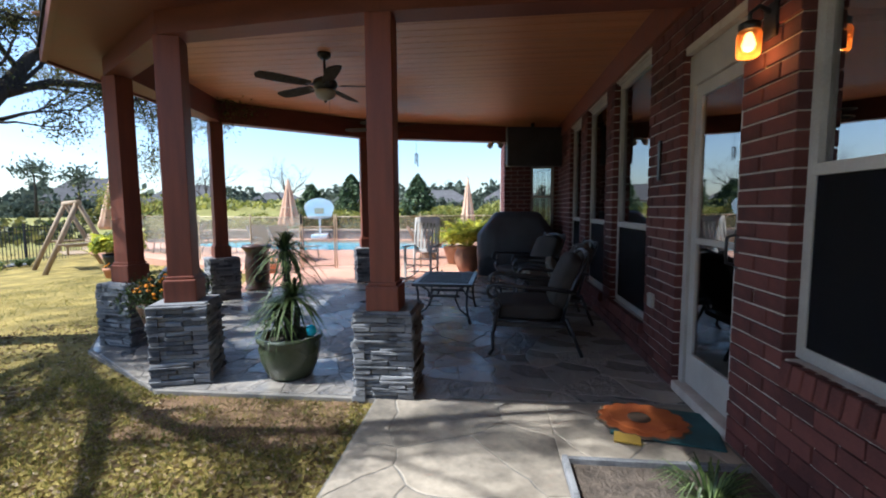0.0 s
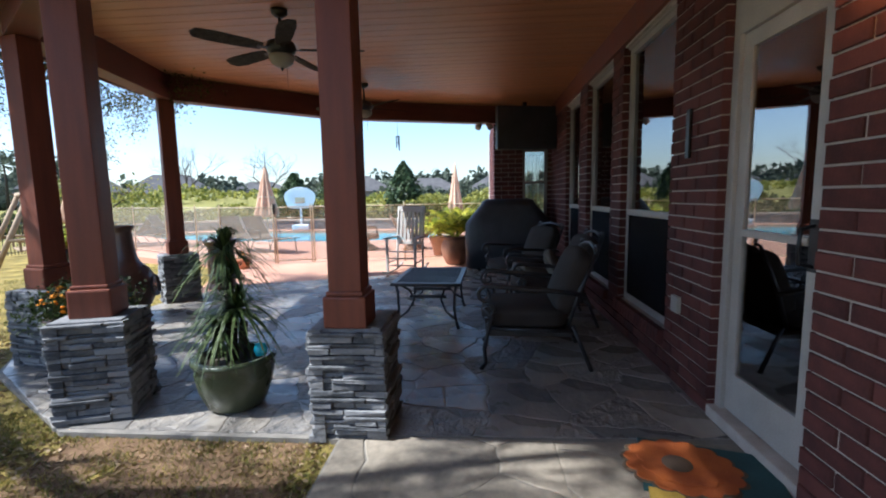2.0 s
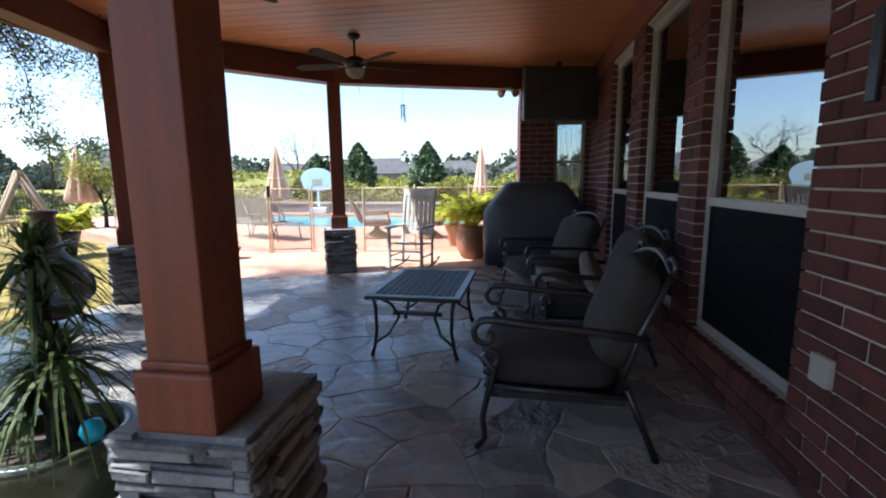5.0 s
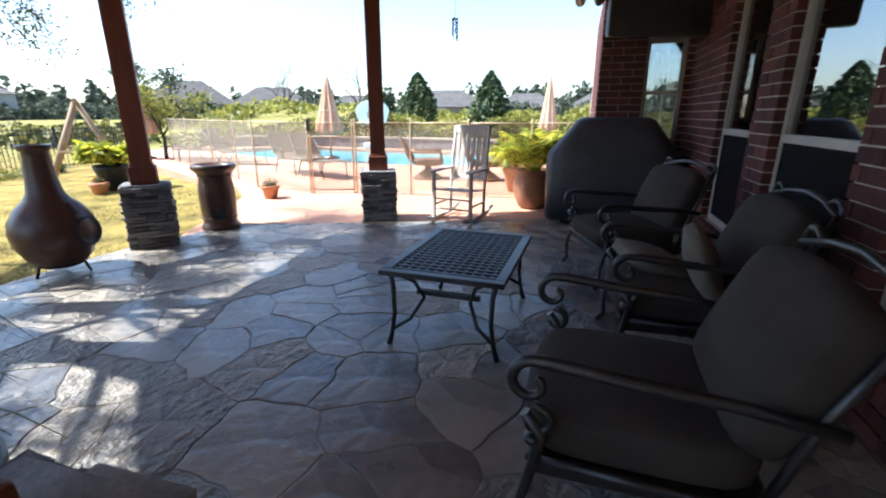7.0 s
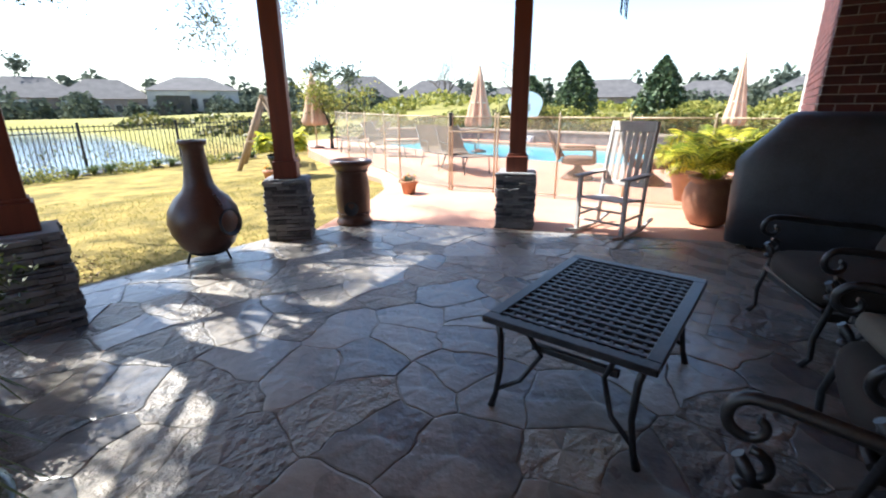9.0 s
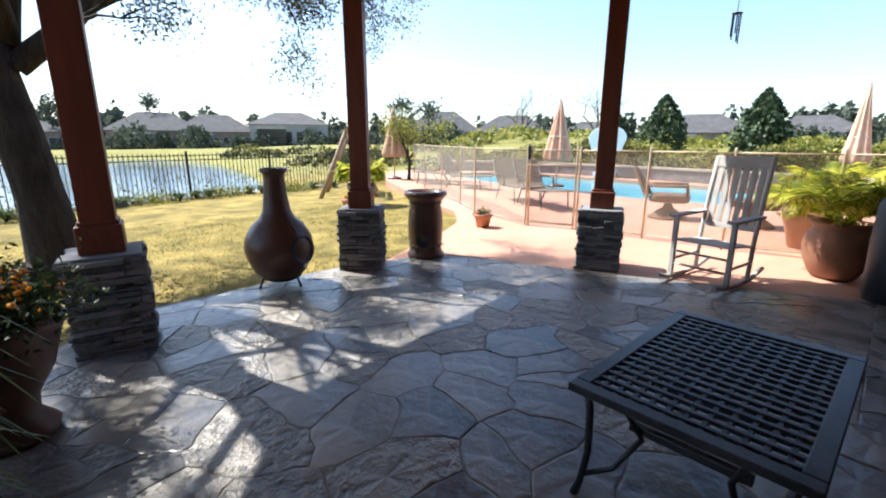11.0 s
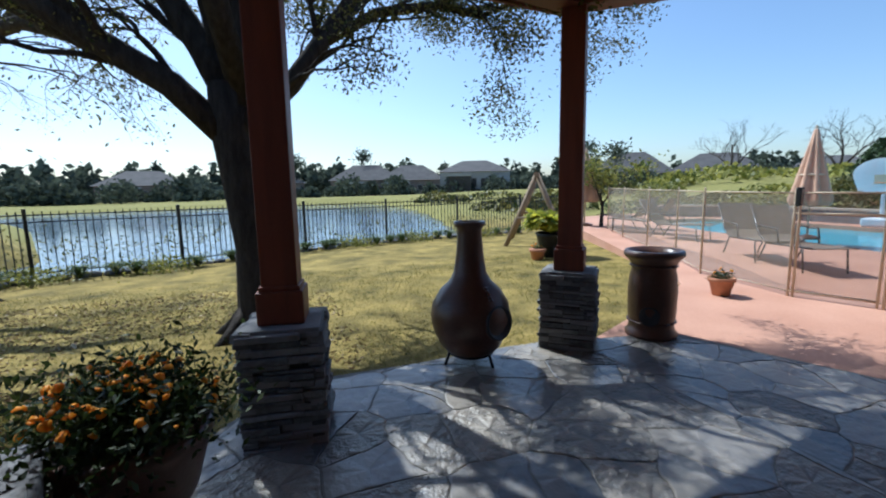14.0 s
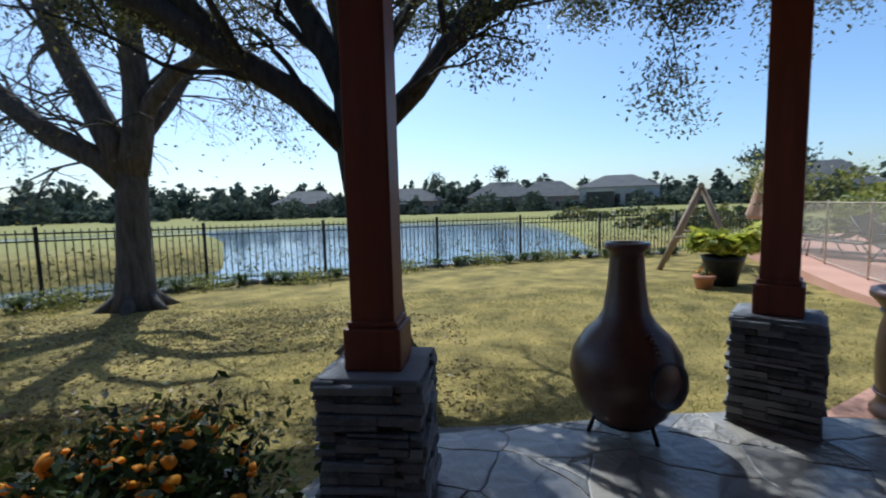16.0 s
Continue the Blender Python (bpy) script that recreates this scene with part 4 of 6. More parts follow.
# ---- things on the patio ----
def coffee_table():
    t = thing("coffee_table", "dark cast-metal coffee table with a lattice top and curved legs", "table", pose(0.11, 7.15, 0, 0, 0, -2))
    hx, hy, z = 0.345, 0.505, 0.46
    fr = bmesh.new()
    for l_, h_ in (((-hx, -hy, z - 0.03), (hx, -hy + 0.055, z)), ((-hx, hy - 0.055, z - 0.03), (hx, hy, z)), ((-hx, -hy + 0.055, z - 0.03), (-hx + 0.055, hy - 0.055, z)), ((hx - 0.055, -hy + 0.055, z - 0.03), (hx, hy - 0.055, z))):
        add_box(fr, l_, h_)
    bmesh.ops.bevel(fr, geom=fr.edges[:], offset=0.004, segments=1, affect='EDGES')
    part("top_frame", fr, BRONZE, t)
    bar = finish(box((-hx + 0.05, -0.009, z - 0.02), (hx - 0.05, 0.009, z - 0.004), 0.002, seg=1), "lattice_bar", BRONZE)
    for k in range(17):
        part("lattice_bar", bar, None, t).location = (0, -hy + 0.085 + k * (2 * hy - 0.17) / 16, 0)
    bar = finish(box((-0.009, -hy + 0.05, z - 0.024), (0.009, hy - 0.05, z - 0.009), 0.002, seg=1), "lattice_bar", BRONZE)
    for k in range(11):
        part("lattice_bar", bar, None, t).location = (-hx + 0.085 + k * (2 * hx - 0.17) / 10, 0, 0)
    for sx in (-1, 1):
        for sy in (-1, 1):
            x, y = sx * (hx - 0.05), sy * (hy - 0.05)
            leg = part("leg", tube([(x, y, z - 0.03), (x - sx * 0.015, y, 0.36), (x - sx * 0.02, y, 0.2), (x, y, 0.07), (x + sx * 0.02, y, 0.0)], [0.015, 0.014, 0.013, 0.013, 0.017], 8), BRONZE, t)
            part("brace", tube([(x - sx * 0.01, y, 0.1), (x - sx * 0.1, y - sy * 0.03, 0.16), (x - sx * 0.16, y - sy * 0.1, 0.27), (x - sx * 0.12, y - sy * 0.05, 0.38), (x - sx * 0.05, y, z - 0.03)], 0.011, 7), BRONZE, leg)
    part("stretcher", box((-hx + 0.14, -0.02, 0.29), (hx - 0.14, 0.02, 0.32), 0.004), BRONZE, t)
    for sy in (-1, 1):
        part("stretcher", box((-hx + 0.16, sy * (hy - 0.17) - 0.015, 0.28), (hx - 0.16, sy * (hy - 0.17) + 0.015, 0.31), 0.004), BRONZE, t)


coffee_table()


def spiral(c, r0, r1, a0, a1, n=14):
    return [(c[0] + (r0 + (r1 - r0) * k / n) * math.cos(a0 + (a1 - a0) * k / n), c[1], c[2] + (r0 + (r1 - r0) * k / n) * math.sin(a0 + (a1 - a0) * k / n)) for k in range(n + 1)]


def cushion(lo, hi, m, puff=0.04):
    """A stuffed cushion: a rounded box that swells in the middle."""
    bm = bmesh.new()
    n = 7
    c, h = (Vector(lo) + Vector(hi)) / 2, (Vector(hi) - Vector(lo)) / 2
    bmesh.ops.create_cube(bm, size=2.0)
    bmesh.ops.subdivide_edges(bm, edges=bm.edges[:], cuts=n, use_grid_fill=True)
    for v in bm.verts:
        p = v.co.copy()
        e = 7.0
        s = (abs(p.x) ** e + abs(p.y) ** e + abs(p.z) ** e) ** (-1 / e)
        p *= s
        v.co = m @ (c + Vector((p.x * (h.x + puff * (1 - p.y ** 2) * (1 - p.z ** 2)), p.y * (h.y + puff * 0.3 * (1 - p.x ** 2)), p.z * (h.z + puff * (1 - p.x ** 2) * (1 - p.y ** 2)))))
    for f in bm.faces:
        f.smooth = True
    return bm


def patio_chair():
    t = thing("patio_chair", "cast-metal patio armchair with scrolled arms and thick taupe cushions", "chair", group="patio armchairs")
    lean = pose(0.2, 0, 0.4, 0, 22, 0)
    for sy in (-1, 1):
        y = 0.34 * sy
        arm = [(0.36, y, 0.57), (0.15, y, 0.6), (-0.1, y, 0.615), (-0.3, y, 0.635)] + spiral((-0.345, y, 0.565), 0.072, 0.018, math.radians(70), math.radians(420), 18)
        part("arm", tube(arm, [0.017, 0.018, 0.019, 0.019] + [0.018 - 0.0004 * k for k in range(19)], 8), BRONZE, t)
        part("arm_scroll", tube(spiral((-0.33, y, 0.445), 0.05, 0.014, math.radians(100), math.radians(-220), 14), 0.013, 8), BRONZE, t, "small scrolled bracket")
        part("arm_band", lathe([(0.0, -0.012), (0.024, -0.01), (0.026, 0.0), (0.024, 0.01), (0.0, 0.012)], 12, (-0.335, y, 0.39)), BRONZE, t)
        part("leg", tube([(-0.36, y, 0.47), (-0.31, y, 0.4), (-0.33, y, 0.3), (-0.36, y, 0.16), (-0.35, y, 0.05), (-0.385, y, 0.0)], [0.017, 0.018, 0.016, 0.015, 0.014, 0.019], 8), BRONZE, t)
        part("leg", tube([(0.28, y * 0.95, 0.34), (0.34, y * 0.95, 0.2), (0.42, y * 0.95, 0.0)], [0.016, 0.015, 0.017], 8), BRONZE, t)
        part("back_post", tube([(0.24, y * 0.92, 0.3), (0.33, y * 0.92, 0.6), (0.44, y * 0.92, 0.86)], 0.015, 8), BRONZE, t)
        part("seat_rail", tube([(-0.34, y * 0.97, 0.31), (0.28, y * 0.97, 0.3)], 0.015, 8), BRONZE, t)
        cr = [(0.445, y * 0.92, 0.86)] + [(0.45, y * 0.92 - sy * (0.05 + 0.05 * math.cos(a)), 0.89 + 0.03 * math.sin(a)) for a in (3.1, 2.2, 1.3, 0.4, -0.5, -1.4)]
        part("crest_scroll", tube(cr, 0.011, 7), BRONZE, t, "scrolled metal crest")
    part("seat_rail", tube([(-0.34, -0.33, 0.31), (-0.34, 0.33, 0.31)], 0.015, 8), BRONZE, t)
    part("top_rail", tube([(0.44, -0.31, 0.86), (0.455, -0.15, 0.9), (0.46, 0, 0.915), (0.455, 0.15, 0.9), (0.44, 0.31, 0.86)], 0.014, 8), BRONZE, t)
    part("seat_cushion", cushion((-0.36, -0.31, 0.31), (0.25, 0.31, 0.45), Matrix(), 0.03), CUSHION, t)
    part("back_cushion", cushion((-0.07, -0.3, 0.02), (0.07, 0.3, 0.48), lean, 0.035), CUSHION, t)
    part("apron", box((-0.33, -0.32, 0.25), (0.28, 0.32, 0.3), 0.01), BRONZE, t)
    return t


chair = patio_chair()
chair.matrix_world = pose(1.02, 5.99, 0, 0, 0, -2)
copy_thing(chair, pose(1.33, 7.06, 0, 0, 0, 2))
copy_thing(chair, pose(1.16, 8.36, 0, 0, 0, 22))
for x, y, z, rx, rz in ((1.36, 6.93, 0.57, 66, 82), (1.17, 7.15, 0.5, 18, 105)):
    solid("throw_pillow", cushion((-0.19, -0.17, -0.035), (0.19, 0.17, 0.035), pose(x, y, z, rx, 0, rz), 0.04), PILLOW, "pale rumpled throw pillow lying on the armchair cushion", "pillow", kind="", group="throw pillows")


def grill():
    t = thing("covered_grill", "barbecue grill under a fitted black vinyl cover", "grill", pose(1.12, 10.35, 0))
    bm = bmesh.new()
    prof = [(0.72, 0.30, 0.04), (0.74, 0.31, 0.45), (0.74, 0.31, 0.80), (0.70, 0.30, 0.86), (0.50, 0.27, 1.1), (0.43, 0.22, 1.2), (0.36, 0.14, 1.235)]
    rings = []
    for hx, hy, z in prof:
        ring = []
        for k in range(40):
            a = 2 * math.pi * k / 40
            c, s = math.cos(a), math.sin(a)
            e = (abs(c) ** 6 + abs(s) ** 6) ** (-1 / 6)
            w = 1 + (0.012 * math.sin(5 * a + 9 * z) + 0.01 * math.sin(11 * a)) * (1.3 - z)
            ring.append(bm.verts.new((hx * c * e * w, hy * s * e * w, z)))
        rings.append(ring)
    for a, b in zip(rings, rings[1:]):
        for k in range(40):
            bm.faces.new((a[k], a[(k + 1) % 40], b[(k + 1) % 40], b[k])).smooth = True
    bm.faces.new(rings[-1]), bm.faces.new(rings[0][::-1])
    part("cover", bm, COVER, t)
    for sx in (-0.5, 0.5):
        for sy in (-0.2, 0.2):
            part("caster", lathe([(0.0, 0), (0.03, 0.0), (0.035, 0.02), (0.03, 0.045), (0, 0.045)], 10, (sx, sy, 0)), BLACK_METAL, t)


grill()


def lathe_pot(name, label, x, y, prof, material, soil_r, soil_z, z=0.0, group="", n=32):
    t = thing(name, label, "pot", Matrix.Translation((x, y, z)), group)
    part("body", lathe(prof, n), material, t)
    part("soil", lathe([(soil_r, soil_z - 0.02), (soil_r, soil_z), (0.0, soil_z + 0.015)], n), SOIL, t, "dark potting soil")
    return t


def fronds(name, label, x, y, z, n, length, lift, material, seed, leaflets=16, w=0.016, l_len=0.16, category="plant"):
    """Arching feather leaves with leaflets on both sides of a midrib."""
    rng = random.Random(seed)
    t = thing(name, label, category, Matrix.Translation((x, y, z)))
    for i in range(n):
        bm = bmesh.new()
        a, L, up = rng.uniform(0, 6.28), length * rng.uniform(0.65, 1.0), lift * rng.uniform(0.5, 1.2)
        dx, dy = math.cos(a), math.sin(a)
        rib = [Vector((dx * L * f * 0.85, dy * L * f * 0.85, L * (up * f - 0.95 * up * f * f * f * 0.9))) for f in (0, 0.2, 0.4, 0.6, 0.8, 1.0)]
        add_tube(bm, rib, [0.008, 0.007, 0.006, 0.005, 0.003, 0.001], 4)
        for k in range(leaflets):
            f = 0.18 + 0.8 * k / leaflets
            j = min(int(f * 5), 4)
            p = rib[j].lerp(rib[j + 1], f * 5 - j)
            d = (rib[j + 1] - rib[j]).normalized()
            for s in (-1, 1):
                side = Vector((-dy * s, dx * s, 0))
                ll = l_len * math.sin(math.pi * min(1, f + 0.12)) + 0.04
                tip = p + (side * 0.85 + d * 0.7 + Vector((0, 0, -0.25))) * ll
                mid = p.lerp(tip, 0.5) + Vector((0, 0, 0.02))
                bm.faces.new([bm.verts.new(q) for q in (p, mid + d * w, tip, mid - d * w)])
        part("frond", bm, material, t)
    return t


# pot with a spiky dracaena
lathe_pot("glazed_pot", "squat olive-green glazed plant pot standing on the patio", -0.93, 5.04, [(0.14, 0.0), (0.17, 0.02), (0.215, 0.13), (0.235, 0.24), (0.225, 0.28), (0.25, 0.3), (0.25, 0.33), (0.21, 0.33), (0.2, 0.27)], GREEN_GLAZE, 0.2, 0.28)


def spiky_plant():
    t = thing("dracaena", "spiky green dracaena with drooping strap leaves in a glazed pot", "plant", Matrix.Translation((-0.94, 5.04, 0.28)))
    rng = random.Random(4)
    part("stem", tube([(0, 0, 0), (0.01, 0.0, 0.3), (-0.01, 0.02, 0.62)], [0.035, 0.03, 0.025], 8), BARK, t)
    part("stem", tube([(0.05, 0.02, 0), (0.07, 0.03, 0.25)], [0.03, 0.025], 8), BARK, t)
    for cx, cy, cz, n, L in ((-0.01, 0.02, 0.7, 150, 0.4), (0.0, 0.01, 0.54, 60, 0.36), (0.05, 0.0, 0.34, 150, 0.42), (-0.06, -0.02, 0.2, 110, 0.34)):
        bm = bmesh.new()
        for k in range(n):
            a, el = rng.uniform(0, 6.28), rng.uniform(-0.3, 1.45)
            d = Vector((math.cos(a) * math.cos(el), math.sin(a) * math.cos(el), math.sin(el)))
            side = Vector((-math.sin(a), math.cos(a), 0)) * 0.013
            ll = L * rng.uniform(0.6, 1.0)
            prev = None
            for j in range(5):
                f = j / 4
                p = Vector((cx, cy, cz)) + d * ll * f + Vector((0, 0, -0.62 * ll * f ** 2.4))
                cv = (bm.verts.new(p + side * (1 - f * 0.9)), bm.verts.new(p - side * (1 - f * 0.9)))
                if prev:
                    bm.faces.new((prev[0], prev[1], cv[1], cv[0]))
                prev = cv
        part("leaf_rosette", bm, LEAF_AGAVE, t)


spiky_plant()
solid("glass_globe", lathe([(0.0, 0.0), (0.03, 0.01), (0.042, 0.045), (0.03, 0.08), (0.0, 0.09)], 16, (-0.735, 5.0, 0.33)), POOLW, "small blue glass watering globe on the pot rim", "ornament", kind="")

# pedestal pot with marigolds
lathe_pot("pedestal_pot", "dark brown clay urn-shaped flower pot on the patio edge", -2.1, 5.26, [(0.15, 0.0), (0.16, 0.04), (0.1, 0.11), (0.11, 0.19), (0.18, 0.31), (0.22, 0.45), (0.24, 0.5), (0.24, 0.54), (0.2, 0.54), (0.19, 0.48)], CLAY, 0.19, 0.49)


def marigolds(name, x, y, z, r, h, n, nf, label):
    t = thing(name, label, "flowers", Matrix.Translation((x, y, z)))
    c = RNG.normal(size=(n, 3)) * (r * 0.5, r * 0.5, h * 0.35) + (0, 0, h * 0.5)
    part("foliage", leaf_mesh("foliage", c, 0.017, LEAF_MARI, RNG, 0.4), None, t, "green marigold foliage")
    head = lathe([(0.0, 0), (0.025, 0.004), (0.036, 0.012), (0.026, 0.02), (0.02, 0.03), (0.0, 0.032)], 16, wob=0.16)
    me = finish(head, "flower_head", FLOWER)
    for k in range(nf):
        a, rr = random.uniform(0, 6.28), r * math.sqrt(random.random())
        part("flower_head", me, None, t, "orange marigold head").matrix_basis = pose(rr * math.cos(a), rr * math.sin(a), h * (1.12 - 0.5 * (rr / r) ** 2) + random.uniform(-0.04, 0.04), random.uniform(-40, 40), random.uniform(-40, 40), 0) @ Matrix.Scale(random.uniform(0.34, 0.58), 4)


marigolds("marigolds", -2.1, 5.26, 0.5, 0.26, 0.2, 5200, 85, "orange and yellow marigolds spilling over a clay urn")


def chiminea():
    t = thing("chiminea", "brown clay chiminea, round belly and tall neck, on iron stand", "fire pot", pose(-3.32, 7.07, 0, 0, 0, 8))
    prof = [(0.07, 0.045), (0.14, 0.06), (0.22, 0.14), (0.275, 0.26), (0.292, 0.35), (0.275, 0.45), (0.215, 0.55), (0.15, 0.61), (0.118, 0.67), (0.098, 0.8), (0.087, 0.95), (0.087, 0.985), (0.112, 1.005), (0.114, 1.035), (0.09, 1.035), (0.07, 1.0), (0.07, 0.8)]
    part("body", lathe(prof, 36, wob=0.006), CLAY, t)
    # closed black disc with a rim; the belly is not cut open
    mouth = lathe([(0.0, 0.0), (0.09, 0.0), (0.105, 0.012), (0.12, 0.02), (0.12, -0.03)], 24)
    bmesh.ops.transform(mouth, matrix=pose(0.265, 0.05, 0.35, 0, 86, 10), verts=mouth.verts[:])
    part("mouth", mouth, COVER, t, "black disc set in the fire mouth")
    for k in range(5):
        part("applique", lathe([(0, 0), (0.018, 0.004), (0.012, 0.016), (0, 0.018)], 8, (0.19 + 0.016 * k, 0.0, 0.575 - 0.018 * k)), CLAY, t)
    ring = [(0.165 * math.cos(a), 0.165 * math.sin(a), 0.085) for a in (2 * math.pi * k / 20 for k in range(21))]
    part("stand_ring", tube(ring, 0.009, 6), BLACK_METAL, t)
    for k in range(3):
        a = 2 * math.pi * k / 3 + 0.3
        part("stand_leg", tube([(0.165 * math.cos(a), 0.165 * math.sin(a), 0.09), (0.18 * math.cos(a), 0.18 * math.sin(a), 0.05), (0.2 * math.cos(a), 0.2 * math.sin(a), 0.0)], 0.011, 6), BLACK_METAL, t)


chiminea()
def tall_urn():
    t = thing("tall_urn", "tall dark brown clay urn, flared rim, black disc as a hole near its foot", "pot", pose(-3.2, 8.72, 0))
    prof = [(0.205, 0.0), (0.21, 0.03), (0.185, 0.06), (0.178, 0.1), (0.19, 0.2), (0.195, 0.38), (0.185, 0.5), (0.17, 0.57), (0.18, 0.62), (0.215, 0.665), (0.232, 0.68), (0.236, 0.7), (0.23, 0.725), (0.2, 0.73), (0.165, 0.66), (0.16, 0.3)]
    part("body", lathe(prof, 36, wob=0.008), CLAY, t)
    part("soil", lathe([(0.16, 0.42), (0.16, 0.45), (0.0, 0.46)], 24), SOIL, t, "dark ashes inside")
    for z, r in ((0.6, 0.182), (0.13, 0.19)):
        part("rib", tube([(r * math.cos(a), r * math.sin(a), z) for a in (2 * math.pi * k / 28 for k in range(29))], 0.008, 6), CLAY, t)
    # closed black disc for the hole; the urn wall stays whole
    hole = lathe([(0.0, 0.0), (0.06, 0.0), (0.068, 0.01), (0.08, 0.012), (0.08, -0.03)], 20)
    bmesh.ops.transform(hole, matrix=pose(0.118, -0.148, 0.2, 0, 88, -51), verts=hole.verts[:])
    part("mouth", hole, COVER, t, "black disc set in the round hole")


tall_urn()
lathe_pot("terracotta_pot", "small terracotta flower pot beside the gate", -3.85, 10.5, [(0.09, 0.0), (0.125, 0.15), (0.14, 0.155), (0.145, 0.2), (0.125, 0.2), (0.12, 0.15)], TERRA, 0.12, 0.16)
marigolds("potted_pansies", -3.85, 10.5, 0.16, 0.11, 0.1, 350, 7, "small leafy flowering plant in a terracotta pot")
lathe_pot("terracotta_pot", "large round brown clay jar beside the covered grill", 0.16, 10.95, [(0.15, 0.0), (0.19, 0.03), (0.25, 0.16), (0.275, 0.28), (0.265, 0.38), (0.225, 0.46), (0.215, 0.49), (0.245, 0.51), (0.245, 0.54), (0.2, 0.54), (0.19, 0.45)], BROWN_TERRA, 0.2, 0.48)
fronds("potted_palm", "bright yellow-green palm in a large terracotta pot", 0.16, 10.95, 0.47, 40, 0.92, 1.5, LEAF_PALM, 5, 20, 0.017, 0.2)
lathe_pot("terracotta_pot", "terracotta pot behind the mesh fence", -0.25, 12.3, [(0.13, 0.0), (0.19, 0.22), (0.24, 0.38), (0.24, 0.42), (0.2, 0.42)], TERRA, 0.2, 0.4)
fronds("potted_palm", "arching yellow-green palm in a pot by the pool", -0.25, 12.3, 0.4, 26, 0.8, 1.2, LEAF_PALM, 6, 18, 0.018, 0.2)
px, py = -7.85, 11.1
lathe_pot("planter_pot", "big dark planter on the lawn with a bright leafy plant", px, py, [(0.2, 0.0), (0.24, 0.2), (0.3, 0.42), (0.32, 0.5), (0.28, 0.5), (0.26, 0.4)], BLACK_METAL, 0.27, 0.44, land(px, py) - 0.01)
fronds("leafy_palm", "bright lime-green leafy palm in a dark planter", px, py, land(px, py) + 0.43, 70, 0.78, 1.5, LEAF_PALM, 9, 12, 0.045, 0.24)
lathe_pot("terracotta_pot", "small terracotta pot on the lawn edge", px + 0.25, py - 0.5, [(0.1, 0.0), (0.14, 0.18), (0.16, 0.19), (0.16, 0.24), (0.13, 0.24)], TERRA, 0.13, 0.2, land(px, py) - 0.02)
marigolds("potted_flowers", px + 0.25, py - 0.5, land(px, py) + 0.17, 0.12, 0.12, 250, 9, "yellow flowers in a small terracotta pot")


def rocking_chair():
    t = thing("rocking_chair", "weathered grey slatted wooden rocking chair on the deck edge", "chair", pose(-0.64, 9.95, 0, 0, 0, 80))
    for sy in (-1, 1):
        y = 0.245 * sy
        part("rocker", tube([(-0.45, y, 0.075), (-0.25, y, 0.03), (0, y, 0.022), (0.25, y, 0.035), (0.5, y, 0.1)], 0.02, 6), GREYWOOD, t)
        part("front_leg", box((-0.25, y - 0.02, 0.03), (-0.21, y + 0.02, 0.6), 0.005), GREYWOOD, t)
        part("back_post", tube([(0.22, y * 0.95, 0.04), (0.24, y * 0.95, 0.4), (0.3, y * 0.95, 0.75), (0.38, y * 0.95, 1.13)], 0.02, 6), GREYWOOD, t)
        part("arm", box((-0.31, y - 0.04, 0.6), (0.28, y + 0.04, 0.625), 0.008), GREYWOOD, t)
        part("side_stretcher", tube([(-0.23, y, 0.2), (0.23, y, 0.2)], 0.013, 6), GREYWOOD, t)
    for z in (0.16, 0.28):
        part("front_stretcher", tube([(-0.23, -0.245, z), (-0.23, 0.245, z)], 0.013, 6), GREYWOOD, t)
    for k in range(7):
        part("seat_slat", box((-0.27 + 0.072 * k, -0.235, 0.385 - 0.008 * k), (-0.21 + 0.072 * k, 0.235, 0.4 - 0.008 * k), 0.003), GREYWOOD, t)
    m = pose(0.24, 0, 0.4, 0, 11, 0)
    for k in range(6):
        y = -0.18 + 0.072 * k
        part("back_slat", box((-0.008, y - 0.024, 0.1), (0.008, y + 0.024, 0.66), 0.003, m), GREYWOOD, t)
    part("top_rail", box((-0.014, -0.235, 0.64), (0.014, 0.235, 0.75), 0.012, m), GREYWOOD, t)
    part("lower_rail", box((-0.014, -0.235, 0.07), (0.014, 0.235, 0.12), 0.006, m), GREYWOOD, t)


rocking_chair()


# ---- poolside ----
def lounger():
    t = thing("sling_lounger", "tan sling chaise lounge on thin metal legs by the pool", "lounger", group="pool loungers")
    seat = bmesh.new()
    path = [(-0.95, 0.36), (-0.3, 0.33), (0.1, 0.31), (0.3, 0.42), (0.62, 0.88)]
    prev = None
    for x, z in path:
        cv = [seat.verts.new((x, y, z + dz)) for y in (-0.27, 0.27) for dz in (0, -0.012)]
        if prev:
            seat.faces.new((prev[0], prev[2], cv[2], cv[0])), seat.faces.new((prev[1], cv[1], cv[3], prev[3]))
        prev = cv
    part("sling", seat, SLING, t)
    for y in (-0.28, 0.28):
        part("side_rail", tube([(x, y, z) for x, z in path], 0.014, 6), BRONZE, t)
        part("leg", tube([(-0.75, y, 0.35), (-0.8, y, 0.0)], 0.013, 6), BRONZE, t)
        part("leg", tube([(0.1, y, 0.32), (0.3, y, 0.0)], 0.013, 6), BRONZE, t)
        part("armrest", tube([(-0.2, y, 0.34), (-0.15, y, 0.55), (0.4, y, 0.56)], 0.014, 6), BRONZE, t)
    return t


lg = lounger()
lg.matrix_world = pose(-4.7, 13.2, 0, 0, 0, 150)
for x, y, r in ((-5.5, 13.5, 148), (-9.0, 14.9, 20), (-10.2, 15.6, 15), (-8.0, 14.5, 190)):
    copy_thing(lg, pose(x, y, 0, 0, 0, r))


